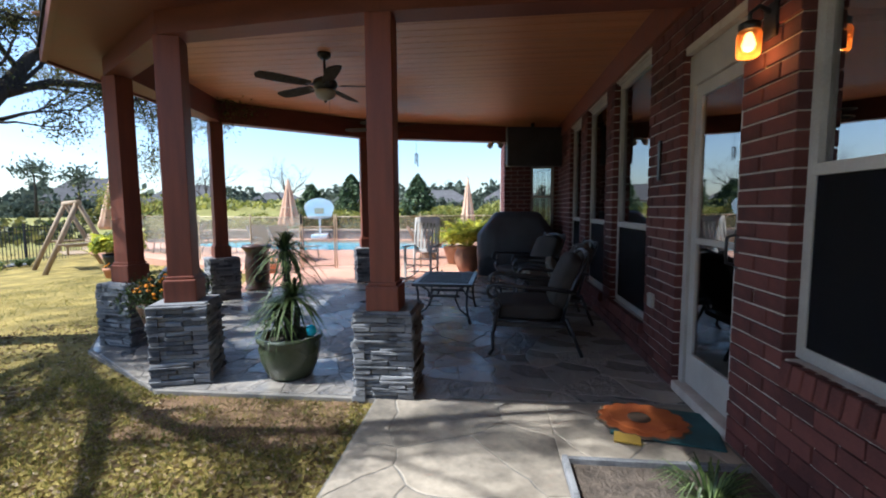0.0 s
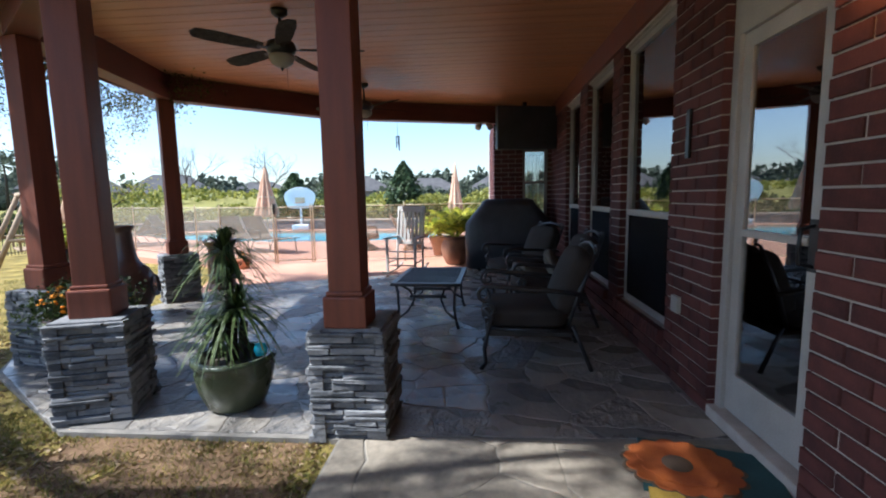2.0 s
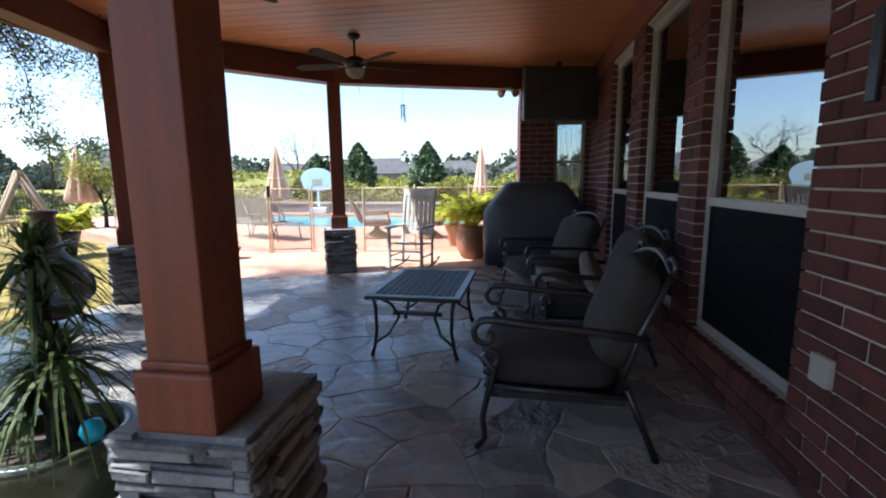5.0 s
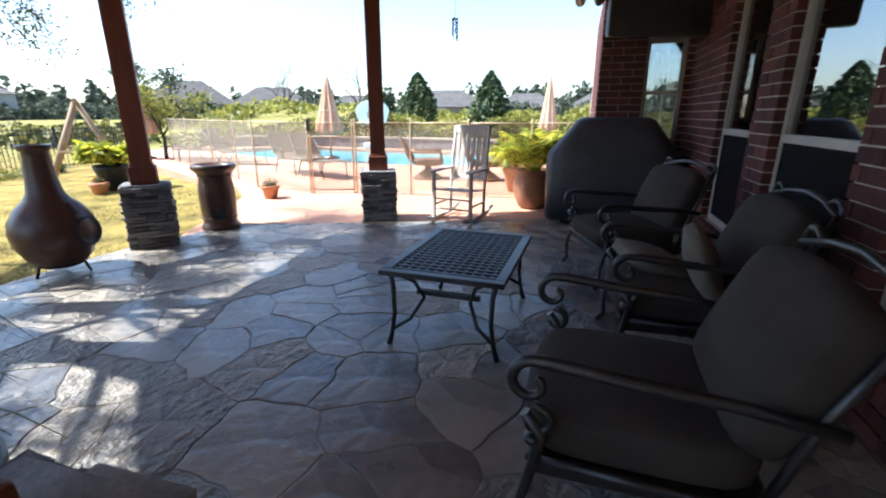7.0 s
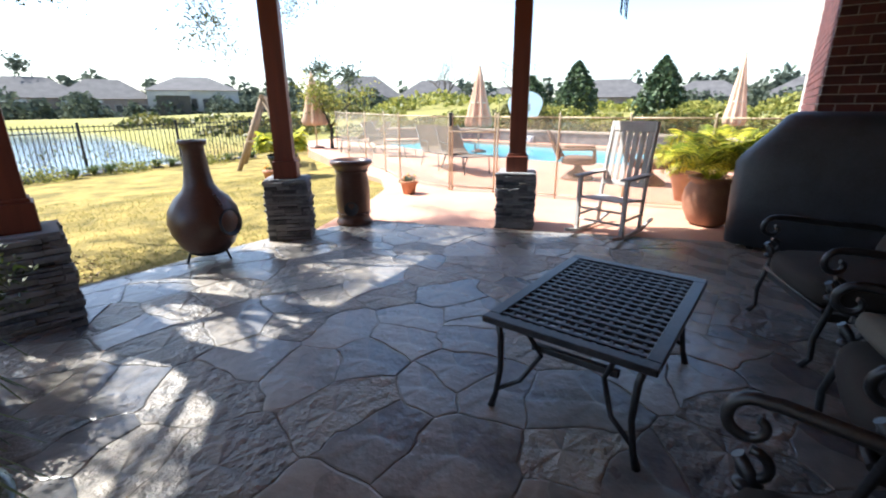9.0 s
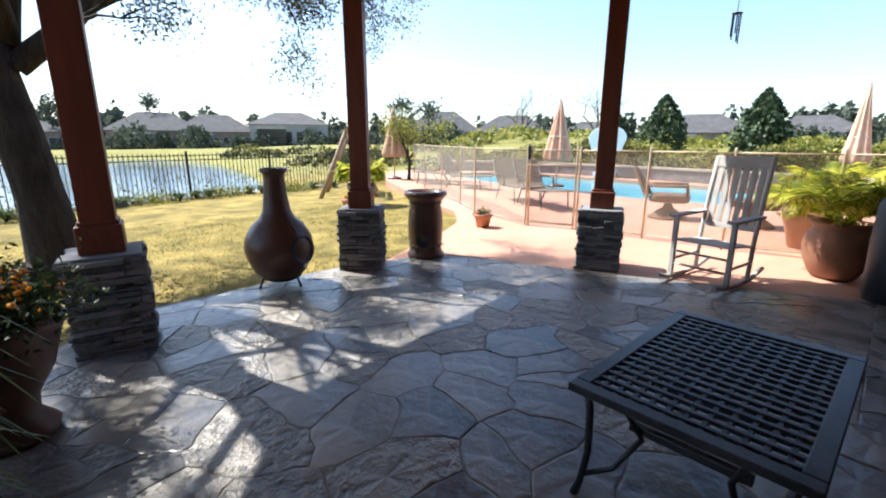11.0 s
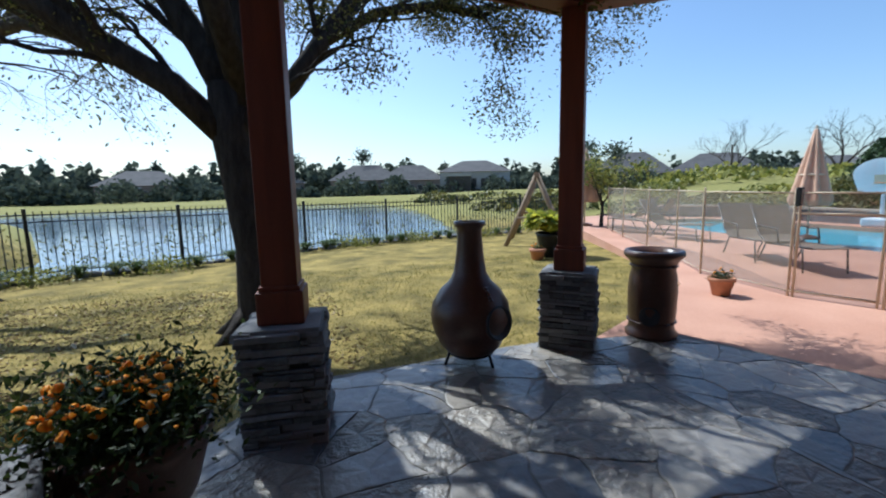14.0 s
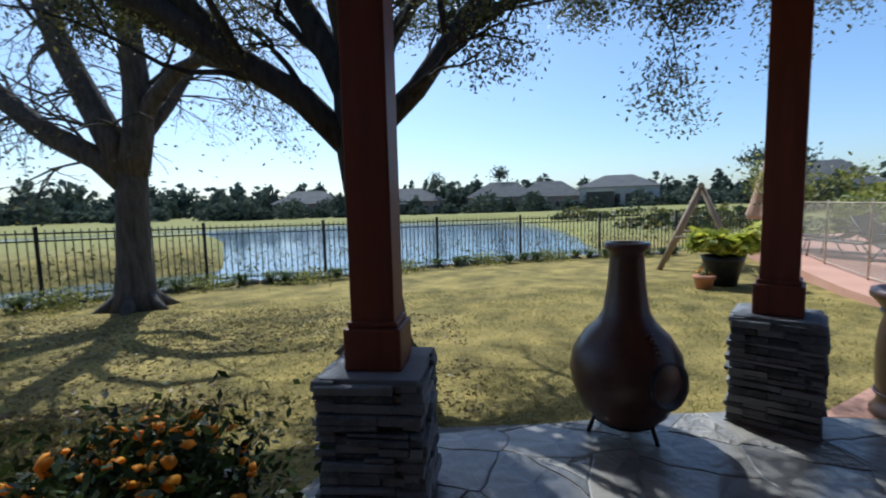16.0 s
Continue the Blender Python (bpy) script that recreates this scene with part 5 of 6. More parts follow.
def swivel_chair():
    t = thing("wicker_chair", "round-backed brown wicker swivel chair on a pedestal base", "chair", group="wicker chairs")
    part("base", lathe([(0.3, 0.0), (0.29, 0.03), (0.2, 0.1), (0.08, 0.18), (0.05, 0.28), (0.0, 0.28)], 24), WICKER, t)
    part("seat", cushion((-0.3, -0.28, 0.28), (0.28, 0.28, 0.4), Matrix(), 0.02), WICKER, t)
    bm = bmesh.new()
    rows = []
    for i in range(9):
        a = math.radians(-80 + 20 * i)
        rows.append([bm.verts.new((0.26 + 0.1 * math.cos(a) + 0.22 * k, 0.3 * math.sin(a) * (1 - 0.25 * k * k), 0.36 + 0.5 * k * (0.75 + 0.25 * math.cos(a)) + d * 0.0)) for k, d in ((0, 0), (0.5, 0), (1.0, 0))])
    for a, b in zip(rows, rows[1:]):
        for k in range(2):
            bm.faces.new((a[k], b[k], b[k + 1], a[k + 1])).smooth = True
    geo = bmesh.ops.extrude_face_region(bm, geom=bm.faces[:])
    bmesh.ops.translate(bm, vec=(0.03, 0, 0.0), verts=[v for v in geo["geom"] if isinstance(v, bmesh.types.BMVert)])
    part("backrest", bm, WICKER, t)
    for y in (-0.29, 0.29):
        part("armrest", tube([(0.3, y, 0.55), (-0.25, y, 0.56), (-0.28, y, 0.36)], 0.025, 7), WICKER, t)
    return t


wc = swivel_chair()
wc.matrix_world = pose(-2.2, 13.4, 0, 0, 0, 195)
copy_thing(wc, pose(-1.0, 13.5, 0, 0, 0, 200))


def umbrella(x, y, h, r):
    t = thing("patio_umbrella", "closed tan canvas patio umbrella on a slim pole", "umbrella", Matrix.Translation((x, y, 0)), "pool umbrellas")
    part("pole", tube([(0, 0, 0), (0, 0, h)], 0.02, 8), TAN, t)
    part("base", lathe([(0.24, 0), (0.24, 0.04), (0.05, 0.09), (0.0, 0.09)], 20), CLAY, t)
    bm = bmesh.new()
    rings = []
    for f, rr in ((0, 0.03), (0.25, 0.1), (0.5, 0.17), (0.75, 0.24), (0.92, 0.3), (1.0, 0.27)):
        rings.append([bm.verts.new((rr * r * (1 + 0.22 * math.cos(8 * a)) * math.cos(a), rr * r * (1 + 0.22 * math.cos(8 * a)) * math.sin(a), h - f * (h - 0.72))) for a in (2 * math.pi * k / 48 for k in range(48))])
    for a, b in zip(rings, rings[1:]):
        for k in range(48):
            bm.faces.new((a[k], a[(k + 1) % 48], b[(k + 1) % 48], b[k])).smooth = True
    bm.faces.new(rings[0][::-1]), bm.faces.new(rings[-1])
    part("canopy", bm, CANVAS, t)
    part("tie_strap", lathe([(0.2 * r, 1.35), (0.22 * r, 1.37), (0.2 * r, 1.4)], 20), TAN, t)
    part("finial", lathe([(0.0, h), (0.03, h + 0.02), (0.02, h + 0.06), (0, h + 0.08)], 10), TAN, t)


umbrella(-6.35, 17.3 - 0.6, 2.33, 1.15)
umbrella(-0.34, 20.9, 2.62, 0.85)
umbrella(-11.5, 15.0, 2.3, 1.15)


def hoop():
    t = thing("basketball_hoop", "white poolside basketball hoop with a rounded backboard", "hoop", pose(-6.9, 20.85, 0, 0, 0, 12))
    bd = bmesh.new()
    arc = [(0.64 * math.cos(a), 0.08 + 0.42 * math.sin(a)) for a in (math.radians(-8 + 196 * k / 22) for k in range(23))]
    ring = arc + [(-0.57, -0.16), (-0.5, -0.36), (-0.2, -0.4), (0.2, -0.4), (0.5, -0.36), (0.57, -0.16)]
    nr = len(ring)
    fr, bk = [bd.verts.new((x, -0.02, 1.3 + z)) for x, z in ring], [bd.verts.new((x, 0.02, 1.3 + z)) for x, z in ring]
    bd.faces.new(fr), bd.faces.new(bk[::-1])
    for k in range(nr):
        bd.faces.new((fr[k], fr[(k + 1) % nr], bk[(k + 1) % nr], bk[k]))
    part("backboard", bd, BACKBOARD, t)
    part("target_square", box((-0.2, -0.03, 1.12), (0.2, -0.021, 1.36), 0.002), TAN, t, "faded target square")
    part("rim", tube([(0.16 * math.cos(a), -0.2 + 0.16 * math.sin(a), 1.15) for a in (2 * math.pi * k / 20 for k in range(21))], 0.01, 6), TERRA, t, "orange hoop rim")
    part("pole", tube([(0, 0.05, 1.1), (0, 0.1, 0.2)], 0.045, 10), WHITE_PLASTIC, t)
    part("base", box((-0.35, -0.25, 0.0), (0.35, 0.35, 0.22), 0.05), WHITE_PLASTIC, t)


hoop()


def garden_swing():
    z0 = land(-10.0, 11.6)
    t = thing("garden_swing", "cedar log A-frame garden swing with a slatted bench", "swing", pose(-10.4, 12.5, z0, 0, 0, -36))
    for sx in (-0.95, 0.95):
        for sy in (-0.75, 0.75):
            part("leg", tube([(sx, sy, -0.05), (sx * 0.92, 0.0, 1.75)], 0.056, 8), RAWWOOD, t)
        part("cross_brace", tube([(sx, -0.45, 0.7), (sx, 0.45, 0.7)], 0.035, 8), RAWWOOD, t)
    part("top_beam", tube([(-1.1, 0, 1.75), (1.1, 0, 1.75)], 0.06, 8), RAWWOOD, t)
    for k in range(6):
        part("seat_slat", box((-0.65, -0.25 + 0.08 * k, 0.42), (0.65, -0.19 + 0.08 * k, 0.445), 0.004), RAWWOOD, t)
    for k in range(6):
        part("back_slat", box((-0.65, -0.012, 0.05 + 0.08 * k), (0.65, 0.012, 0.11 + 0.08 * k), 0.004, pose(0, 0.24, 0.42, -20, 0, 0)), RAWWOOD, t)
    for sx in (-0.62, 0.62):
        part("bench_arm", box((sx - 0.03, -0.27, 0.62), (sx + 0.03, 0.3, 0.65), 0.005), RAWWOOD, t)
        part("arm_post", box((sx - 0.02, -0.25, 0.4), (sx + 0.02, -0.2, 0.62), 0.004), RAWWOOD, t)
        part("hanging_chain", tube([(sx, -0.2, 0.64), (sx, 0, 1.72)], 0.006, 5), BLACK_METAL, t)
        part("hanging_chain", tube([(sx, 0.25, 0.64), (sx, 0, 1.72)], 0.006, 5), BLACK_METAL, t)


garden_swing()


# ---- overhead fixtures ----
def ceiling_fan(x, y, turn):
    t = thing("ceiling_fan", "dark bronze five-blade porch ceiling fan with a frosted bowl light", "ceiling fan", pose(x, y, ZC - 0.012, 0, 0, turn), "porch fans")
    part("canopy", lathe([(0.07, 0.0), (0.065, -0.03), (0.03, -0.06), (0.0, -0.06)], 20), BRONZE, t)
    part("downrod", tube([(0, 0, -0.05), (0, 0, -0.25)], 0.013, 8), BRONZE, t)
    part("motor", lathe([(0.0, -0.22), (0.05, -0.23), (0.11, -0.26), (0.125, -0.3), (0.11, -0.34), (0.06, -0.36), (0.0, -0.36)], 28), BRONZE, t)
    part("light_bowl", lathe([(0.1, -0.36), (0.105, -0.38), (0.085, -0.425), (0.04, -0.455), (0.0, -0.46)], 24), CURTAIN, t, "frosted glass bowl")
    part("finial", lathe([(0.012, -0.458), (0.014, -0.47), (0.0, -0.485)], 10), BRONZE, t)
    bl = bmesh.new()
    out = [(0.16, -0.05), (0.3, -0.068), (0.55, -0.075), (0.66, -0.06), (0.69, 0.0), (0.66, 0.06), (0.55, 0.075), (0.3, 0.068), (0.16, 0.05)]
    lo, hi = [bl.verts.new((a, b, -0.004)) for a, b in out], [bl.verts.new((a, b, 0.004)) for a, b in out]
    bl.faces.new(lo[::-1]), bl.faces.new(hi)
    for k in range(9):
        bl.faces.new((lo[k], lo[(k + 1) % 9], hi[(k + 1) % 9], hi[k]))
    me = finish(bl, "blade", BARK)
    iron = finish(box((0.09, -0.02, -0.008), (0.2, 0.02, -0.003), 0.002), "blade_iron", BRONZE)
    for k in range(5):
        m = pose(0, 0, -0.315, 0, 0, 72 * k) @ pose(0, 0, 0, 12, 0, 0)
        part("blade", me, None, t).matrix_basis = m
        part("blade_iron", iron, None, t).matrix_basis = m
    part("pull_chain", tube([(0.04, 0, -0.45), (0.04, 0, -0.62)], 0.002, 4), BRONZE, t)


ceiling_fan(-1.02, 6.22, 10)
ceiling_fan(-0.95, 8.68, 35)


def jar_lamp():
    t = thing("wall_lamp", "lit amber glass jar lantern on a bronze wall bracket", "lamp", pose(WX, 4.06, 2.09))
    part("back_plate", box((-0.015, -0.05, -0.02), (0.0, 0.05, 0.14), 0.006), BRONZE, t)
    part("bracket", tube([(-0.01, 0, 0.1), (-0.06, 0, 0.13), (-0.1, 0, 0.1), (-0.1, 0, 0.06)], 0.01, 8), BRONZE, t)
    part("jar_cap", lathe([(0.045, 0.02), (0.048, 0.05), (0.02, 0.065), (0.0, 0.065)], 18, (-0.1, 0, 0)), BRONZE, t)
    amber = net_mat("amber_glass", (0.6, 0.25, 0.04), 0.5)
    glow = bpy.data.materials.new("bulb_glow")
    glow.use_nodes = True
    p = glow.node_tree.nodes["Principled BSDF"]
    p.inputs["Emission Color"].default_value = (1.0, 0.45, 0.1, 1)
    p.inputs["Emission Strength"].default_value = 5.0
    part("light_bulb", lathe([(0.0, -0.075), (0.022, -0.065), (0.03, -0.045), (0.02, -0.01), (0.012, 0.01), (0.0, 0.012)], 14, (-0.1, 0, 0)), glow, t, "glowing warm light bulb")
    part("glass_jar", lathe([(0.0, -0.1), (0.042, -0.1), (0.052, -0.085), (0.054, 0.0), (0.042, 0.025), (0.0, 0.025)], 8, (-0.1, 0, 0)), amber, t, "glowing amber glass jar")
    bulb = new("bulb", bpy.data.lights.new("bulb", 'POINT'))
    bulb.data.energy, bulb.data.color, bulb.data.shadow_soft_size = 1.2, (1.0, 0.45, 0.12), 0.02
    bulb.location = (WX - 0.1, 4.06, 1.999)


jar_lamp()


def covered_tv():
    t = thing("wall_television", "outdoor television under a black cover hung at the porch corner", "television", pose(1.42, 10.2, 2.42, 0, 0, 12))
    part("cover", box((-0.52, -0.09, -0.36), (0.52, 0.05, 0.34), 0.025), COVER, t)
    part("bracket", box((-0.06, 0.05, -0.05), (0.06, 0.5, 0.05), 0.01), BLACK_METAL, t)
    part("ceiling_arm", box((-0.03, 0.06, 0.0), (0.03, 0.12, 0.43), 0.006), BLACK_METAL, t)


covered_tv()


def flood_lamp():
    t = thing("flood_light", "twin-headed white flood light under the beam end", "lamp", pose(0.72, 10.42, ZB, 0, 0, 0))
    part("box", box((-0.06, -0.06, -0.03), (0.06, 0.06, 0.0), 0.008), WHITE, t)
    for s in (-1, 1):
        h = lathe([(0.02, 0.0), (0.03, 0.03), (0.055, 0.09), (0.055, 0.12), (0.0, 0.115)], 16)
        bmesh.ops.transform(h, matrix=pose(0.05 * s, -0.02, -0.04, 120, 0, 35 * s), verts=h.verts[:])
        part("head", h, SOFFIT, t)


flood_lamp()


def wind_chime():
    t = thing("wind_chime", "small hanging metal wind chime under the porch beam", "wind chime", Matrix.Translation((-0.72, 9.95, 0)))
    part("cord", tube([(0, 0, ZB), (0, 0, 2.3)], 0.003, 4), BRONZE, t)
    part("top", lathe([(0.0, 2.31), (0.04, 2.3), (0.04, 2.29), (0.0, 2.29)], 12), BRONZE, t)
    for k in range(5):
        a = 2 * math.pi * k / 5
        part("chime_tube", tube([(0.03 * math.cos(a), 0.03 * math.sin(a), 2.285), (0.03 * math.cos(a), 0.03 * math.sin(a), 2.06 + 0.02 * k)], 0.006, 6), BRONZE, t)


wind_chime()


def doormat():
    t = thing("doormat", "flower-shaped orange and teal coir doormat before the door", "doormat", pose(1.53, 4.47, 0.006, 0, 0, 75))
    part("backing", box((-0.22, -0.42, 0.0), (0.22, 0.16, 0.012), 0.005), MAT_TEAL, t, "teal coir ground")
    for tier, (reach, top, count, m_) in enumerate(((0.21, 0.017, 15, MAT_DARK), (0.2, 0.021, 15, MAT_ORANGE), (0.15, 0.025, 11, MAT_ORANGE))):
        fl_ = bmesh.new()
        ring = []
        for k in range(count * 8):
            a = 2 * math.pi * k / (count * 8)
            r = reach * (0.9 + 0.1 * abs(math.sin(count * a / 2)) + 0.03 * noise.noise((a * 3, tier, 0)))
            ring.append((r * math.cos(a) * 1.15, r * math.sin(a) * 1.3 - 0.02))
        lo, hi = [fl_.verts.new((x, y, 0.010)) for x, y in ring], [fl_.verts.new((x * 0.97, y * 0.97, top)) for x, y in ring]
        fl_.faces.new(hi)
        n_ = len(ring)
        for k in range(n_):
            fl_.faces.new((lo[k], lo[(k + 1) % n_], hi[(k + 1) % n_], hi[k]))
        part("petals", fl_, m_, t, "brown coir petal edge" if tier == 0 else "orange coir petals")
    part("flower_centre", lathe([(0.07, 0.018), (0.065, 0.029), (0.0, 0.031)], 20), MAT_DARK, t, "brown flower centre")
    part("corner_patch", box((-0.31, 0.0, 0.004), (-0.2, 0.14, 0.016), 0.004), MAT_YELLOW, t, "yellow coir corner")


doormat()
# planting bed beside the wall, its edging and tufted plant
solid("ground_bed", prism([(1.03, 2.0), (1.9, 2.0), (1.9, 3.98), (1.03, 3.98)], -0.1, 0.006), MULCH, "dark bark-mulched planting bed", "bed")
bed = thing("bed_edging", "thin dark weathered edging round the planting bed", "edging")
part("board", box((1.0, 1.5, -0.05), (1.03, 4.0, 0.04), 0.005), STONE, bed)
part("board", box((1.03, 3.97, -0.05), (1.9, 4.0, 0.035), 0.005), STONE, bed)
tuft("liriope", "green tufted grass-like plant in the mulched bed", 1.55, 3.62, 130, 0.2, 0.26, LEAF_AGAVE, 77, 0.008, z=0.006)
solid("outlet_cover", box((WX - 0.03, 5.4, 0.5), (WX - 0.002, 5.5, 0.61), 0.006), WHITE, "grey weatherproof outlet cover on the brick", "outlet", kind="")
solid("wall_thermometer", box((WX - 0.02, 5.36, 1.5), (WX - 0.002, 5.41, 1.8), 0.006), BLACK_METAL, "narrow dark metal ornament on the brick pier", "ornament", kind="")


# ---- beyond the pool: shrubs, conifers, houses, woods ----
def shrub(name, label, x, y, w, d, h, n, size, material, group=""):
    z = land(x, y)
    p = RNG.uniform(-1, 1, size=(n * 3, 3))
    p = p[(p ** 2).sum(1) < 1][:n]
    r = np.linalg.norm(p, axis=1)
    p *= (0.55 + 0.45 * r ** 0.3)[:, None] / np.maximum(r, 0.2)[:, None] * r[:, None] ** 0.35
    bump = np.array([1 + 0.35 * noise.noise((q[0] * 2 + x, q[1] * 2 + y, q[2] * 2)) for q in p])
    c = p * bump[:, None] * (w, d, h * 0.5) + (x, y, z + h * 0.5)
    return tagged(new(name, leaf_mesh(name, c, size, material, RNG, 0.55)), label, "shrub", group)


k = 0
for x in range(-19, 8, 2):
    k += 1
    shrub("hedge_shrub", "tall yellow-green flowering shrub behind the pool", x + 0.6 * math.sin(k * 2.3), 24.2 + 0.8 * math.cos(k * 1.7) + 0.04 * (x + 6) ** 2 * 0.3, 1.5, 1.1, 1.35 + 0.35 * math.sin(k * 1.3), 1500, 0.085, LEAF_YEL if k % 3 else LEAF, "pool hedge")
    shrub("hedge_shrub", "low dark green shrub against the pool wall", x + 1.0, 22.6 + 0.3 * math.sin(k), 1.2, 0.6, 0.75, 500, 0.07, LEAF_DARK if k % 2 else LEAF, "pool hedge")


def conifer(x, y, h, r, n):
    z = land(x, y)
    t = thing("conifer", "dense dark green cone-shaped magnolia-like tree behind the pool", "tree", Matrix.Translation((x, y, z)), "conical trees")
    part("trunk", tube([(0, 0, -0.1), (0, 0, h * 0.8)], [0.12, 0.03], 8), BARK, t)
    f = RNG.random(n) ** 0.7
    a = RNG.uniform(0, 6.283, n)
    lump = 1 + 0.22 * np.sin(5 * a + 9 * f) + 0.12 * np.sin(13 * a - 15 * f)
    rr = r * np.minimum(1.0, 1.55 * (1 - f) ** 0.75) * lump * RNG.uniform(0.7, 1.0, n)
    c = np.stack([rr * np.cos(a), rr * np.sin(a), 0.25 + f * (h - 0.3)], 1)
    part("crown", leaf_mesh("crown", c, 0.11, LEAF_DARK, RNG, 0.55), None, t)


conifer(-8.35, 30.2, 3.75, 1.08, 4200)
conifer(-3.3, 25.9, 3.2, 0.86, 3500)
conifer(-11.6, 31.5, 3.3, 1.2, 3000)
# leafy tree near the far end of the deck
tree("young_tree", "young yellow-green leafed tree at the lawn edge", (-11.0, 15.2, land(-11, 15.2)), [(0, 0, -0.1), (0, 0, 0.3), (0.03, 0, 0.7), (0, 0.03, 1.0)], 0.05,
     [([(0, 0, 0.9), (0.3, 0.1, 1.3), (0.7, 0.2, 1.6)], 0.03), ([(0, 0, 0.9), (-0.3, 0.2, 1.4), (-0.7, 0.3, 1.7)], 0.03), ([(0, 0, 0.9), (0, -0.2, 1.4), (0.1, -0.5, 1.8)], 0.03)], 1, 31, 1500, 0.06, LEAF_YEL, 0.0, 0.2, 0.5)


def house(x, y, w, d, eave, ridge, pale, label):
    z = land(x, y) - 0.2
    an = math.degrees(math.atan2(y - 5, x)) + 90
    t = thing("house", label, "house", pose(x, y, z, 0, 0, an), "houses across the lake")
    part("wall", box((-w / 2, -d / 2, 0), (w / 2, d / 2, eave)), HOUSE_PALE if pale else HOUSE_WALL, t)
    bm = bmesh.new()
    o = 0.5
    b = [bm.verts.new(v) for v in ((-w / 2 - o, -d / 2 - o, eave), (w / 2 + o, -d / 2 - o, eave), (w / 2 + o, d / 2 + o, eave), (-w / 2 - o, d / 2 + o, eave))]
    r = [bm.verts.new((-w * 0.18, 0, ridge)), bm.verts.new((w * 0.18, 0, ridge))]
    for f in ((b[0], b[1], r[1], r[0]), (b[1], b[2], r[1]), (b[2], b[3], r[0], r[1]), (b[3], b[0], r[0]), (b[3], b[2], b[1], b[0])):
        bm.faces.new(f)
    roof_ = part("roof", bm, ROOF, t)
    # solid block; the porch shade is in its dark colour
    part("porch", box((w * 0.05, d / 2, 0), (w * 0.4, d / 2 + 2.4, eave * 0.8)), PAINTED_DIM, t, "covered back porch as a solid block painted with its shade")
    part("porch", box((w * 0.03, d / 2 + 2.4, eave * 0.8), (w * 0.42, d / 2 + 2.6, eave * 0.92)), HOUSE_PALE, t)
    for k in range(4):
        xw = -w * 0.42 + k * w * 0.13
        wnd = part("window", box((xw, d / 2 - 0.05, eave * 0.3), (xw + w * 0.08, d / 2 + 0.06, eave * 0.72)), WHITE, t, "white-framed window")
        part("pane", box((xw + 0.12, d / 2 + 0.05, eave * 0.3 + 0.12), (xw + w * 0.08 - 0.12, d / 2 + 0.09, eave * 0.72 - 0.12)), PAINTED_DIM, wnd)


for x, y, w, d, e, r, pale, lb in ((-101, 29, 15, 10, 3.6, 7.0, 0, "brick house with a grey hip roof across the lake"), (-98.5, 39, 14, 10, 3.4, 6.8, 0, "brick house with a grey hip roof across the lake"),
                                   (-92.5, 52, 15, 11, 4.8, 7.4, 1, "pale two-storey house with a grey roof across the lake"), (-73.5, 79, 16, 11, 3.4, 7.9, 0, "brick house with a broad grey hip roof and back porch"),
                                   (-61.5, 89, 16, 11, 3.4, 7.2, 0, "brick house with a grey roof behind trees"), (-28, 105.5, 17, 11, 3.4, 7.0, 0, "brick house with a grey hip roof beyond the hedge"),
                                   (-11, 109, 14, 10, 3.2, 6.2, 1, "pale house with a grey roof beyond the hedge"), (-46, 96, 13, 10, 3.2, 5.8, 0, "low brick house with a grey roof"),
                                   (-105, 8, 15, 10, 3.2, 6.2, 0, "distant brick house with a grey roof"), (-103, -14, 15, 10, 3.2, 6.0, 0, "distant brick house with a grey roof"), (6, 112, 15, 10, 3.2, 6.6, 0, "brick house with a grey roof beyond the hedge")):
    house(x, y, w, d, e, r, pale, lb)


def woods(name, label, a0, a1, r0, r1, n, hmax, material, leaves, size):
    rng = np.random.default_rng(len(name) * 7 + n)
    cs = []
    for k in range(n):
        a, r = math.radians(rng.uniform(a0, a1)), rng.uniform(r0, r1)
        x, y = -1 - r * math.cos(a), 5.8 + r * math.sin(a)
        h, w = hmax * rng.uniform(0.35, 1.0), rng.uniform(1.6, 4.0)
        p = rng.normal(size=(leaves, 3))
        p /= np.linalg.norm(p, axis=1)[:, None]
        p *= rng.uniform(0.55, 1.0, size=(leaves, 1))
        p[:, 2] = np.abs(p[:, 2]) * 0.9 + 0.05
        cs.append(p * (w, w, h) + (x, y, land(x, y)))
    tagged(new(name, leaf_mesh(name, np.concatenate(cs), size, material, rng, 0.7)), label, "woods", kind="stuff")


woods("far_woods", "dark tree line beyond the lake, haze painted into its leaf colour", -70, 120, 108, 130, 280, 9.8, FAR_HAZE_LEAF, 120, 0.8)
woods("far_garden_trees", "scattered round green garden trees by the far houses", -40, 105, 86, 101, 150, 5.2, FAR_HAZE_LEAF, 260, 0.4)
woods("mound_scrub", "yellow-green scrub on the low mounds", 50, 105, 42, 62, 46, 1.5, LEAF_YEL, 160, 0.25)
woods("lake_side_scrub", "olive scrub on the lake bank", 20, 45, 28, 46, 10, 1.4, LEAF, 200, 0.2)


def lone_pine(x, y, h, name="pine_tree", spread=1.0):
    z = land(x, y)
    t = thing(name, "tall thin pine with a small flat crown across the lake", "tree", Matrix.Translation((x, y, z)), "far pines")
    part("trunk", tube([(0, 0, -0.2), (0.2, 0, h * 0.6), (0.1, 0, h)], [0.25, 0.15, 0.05], 6), BARK, t)
    c = RNG.normal(size=(420, 3)) * (0.9 * spread, 0.9 * spread, 0.8) + (0.1, 0, h - 0.6)
    part("crown", leaf_mesh("crown", c, 0.3, FAR_HAZE_LEAF, RNG, 0.5), None, t)


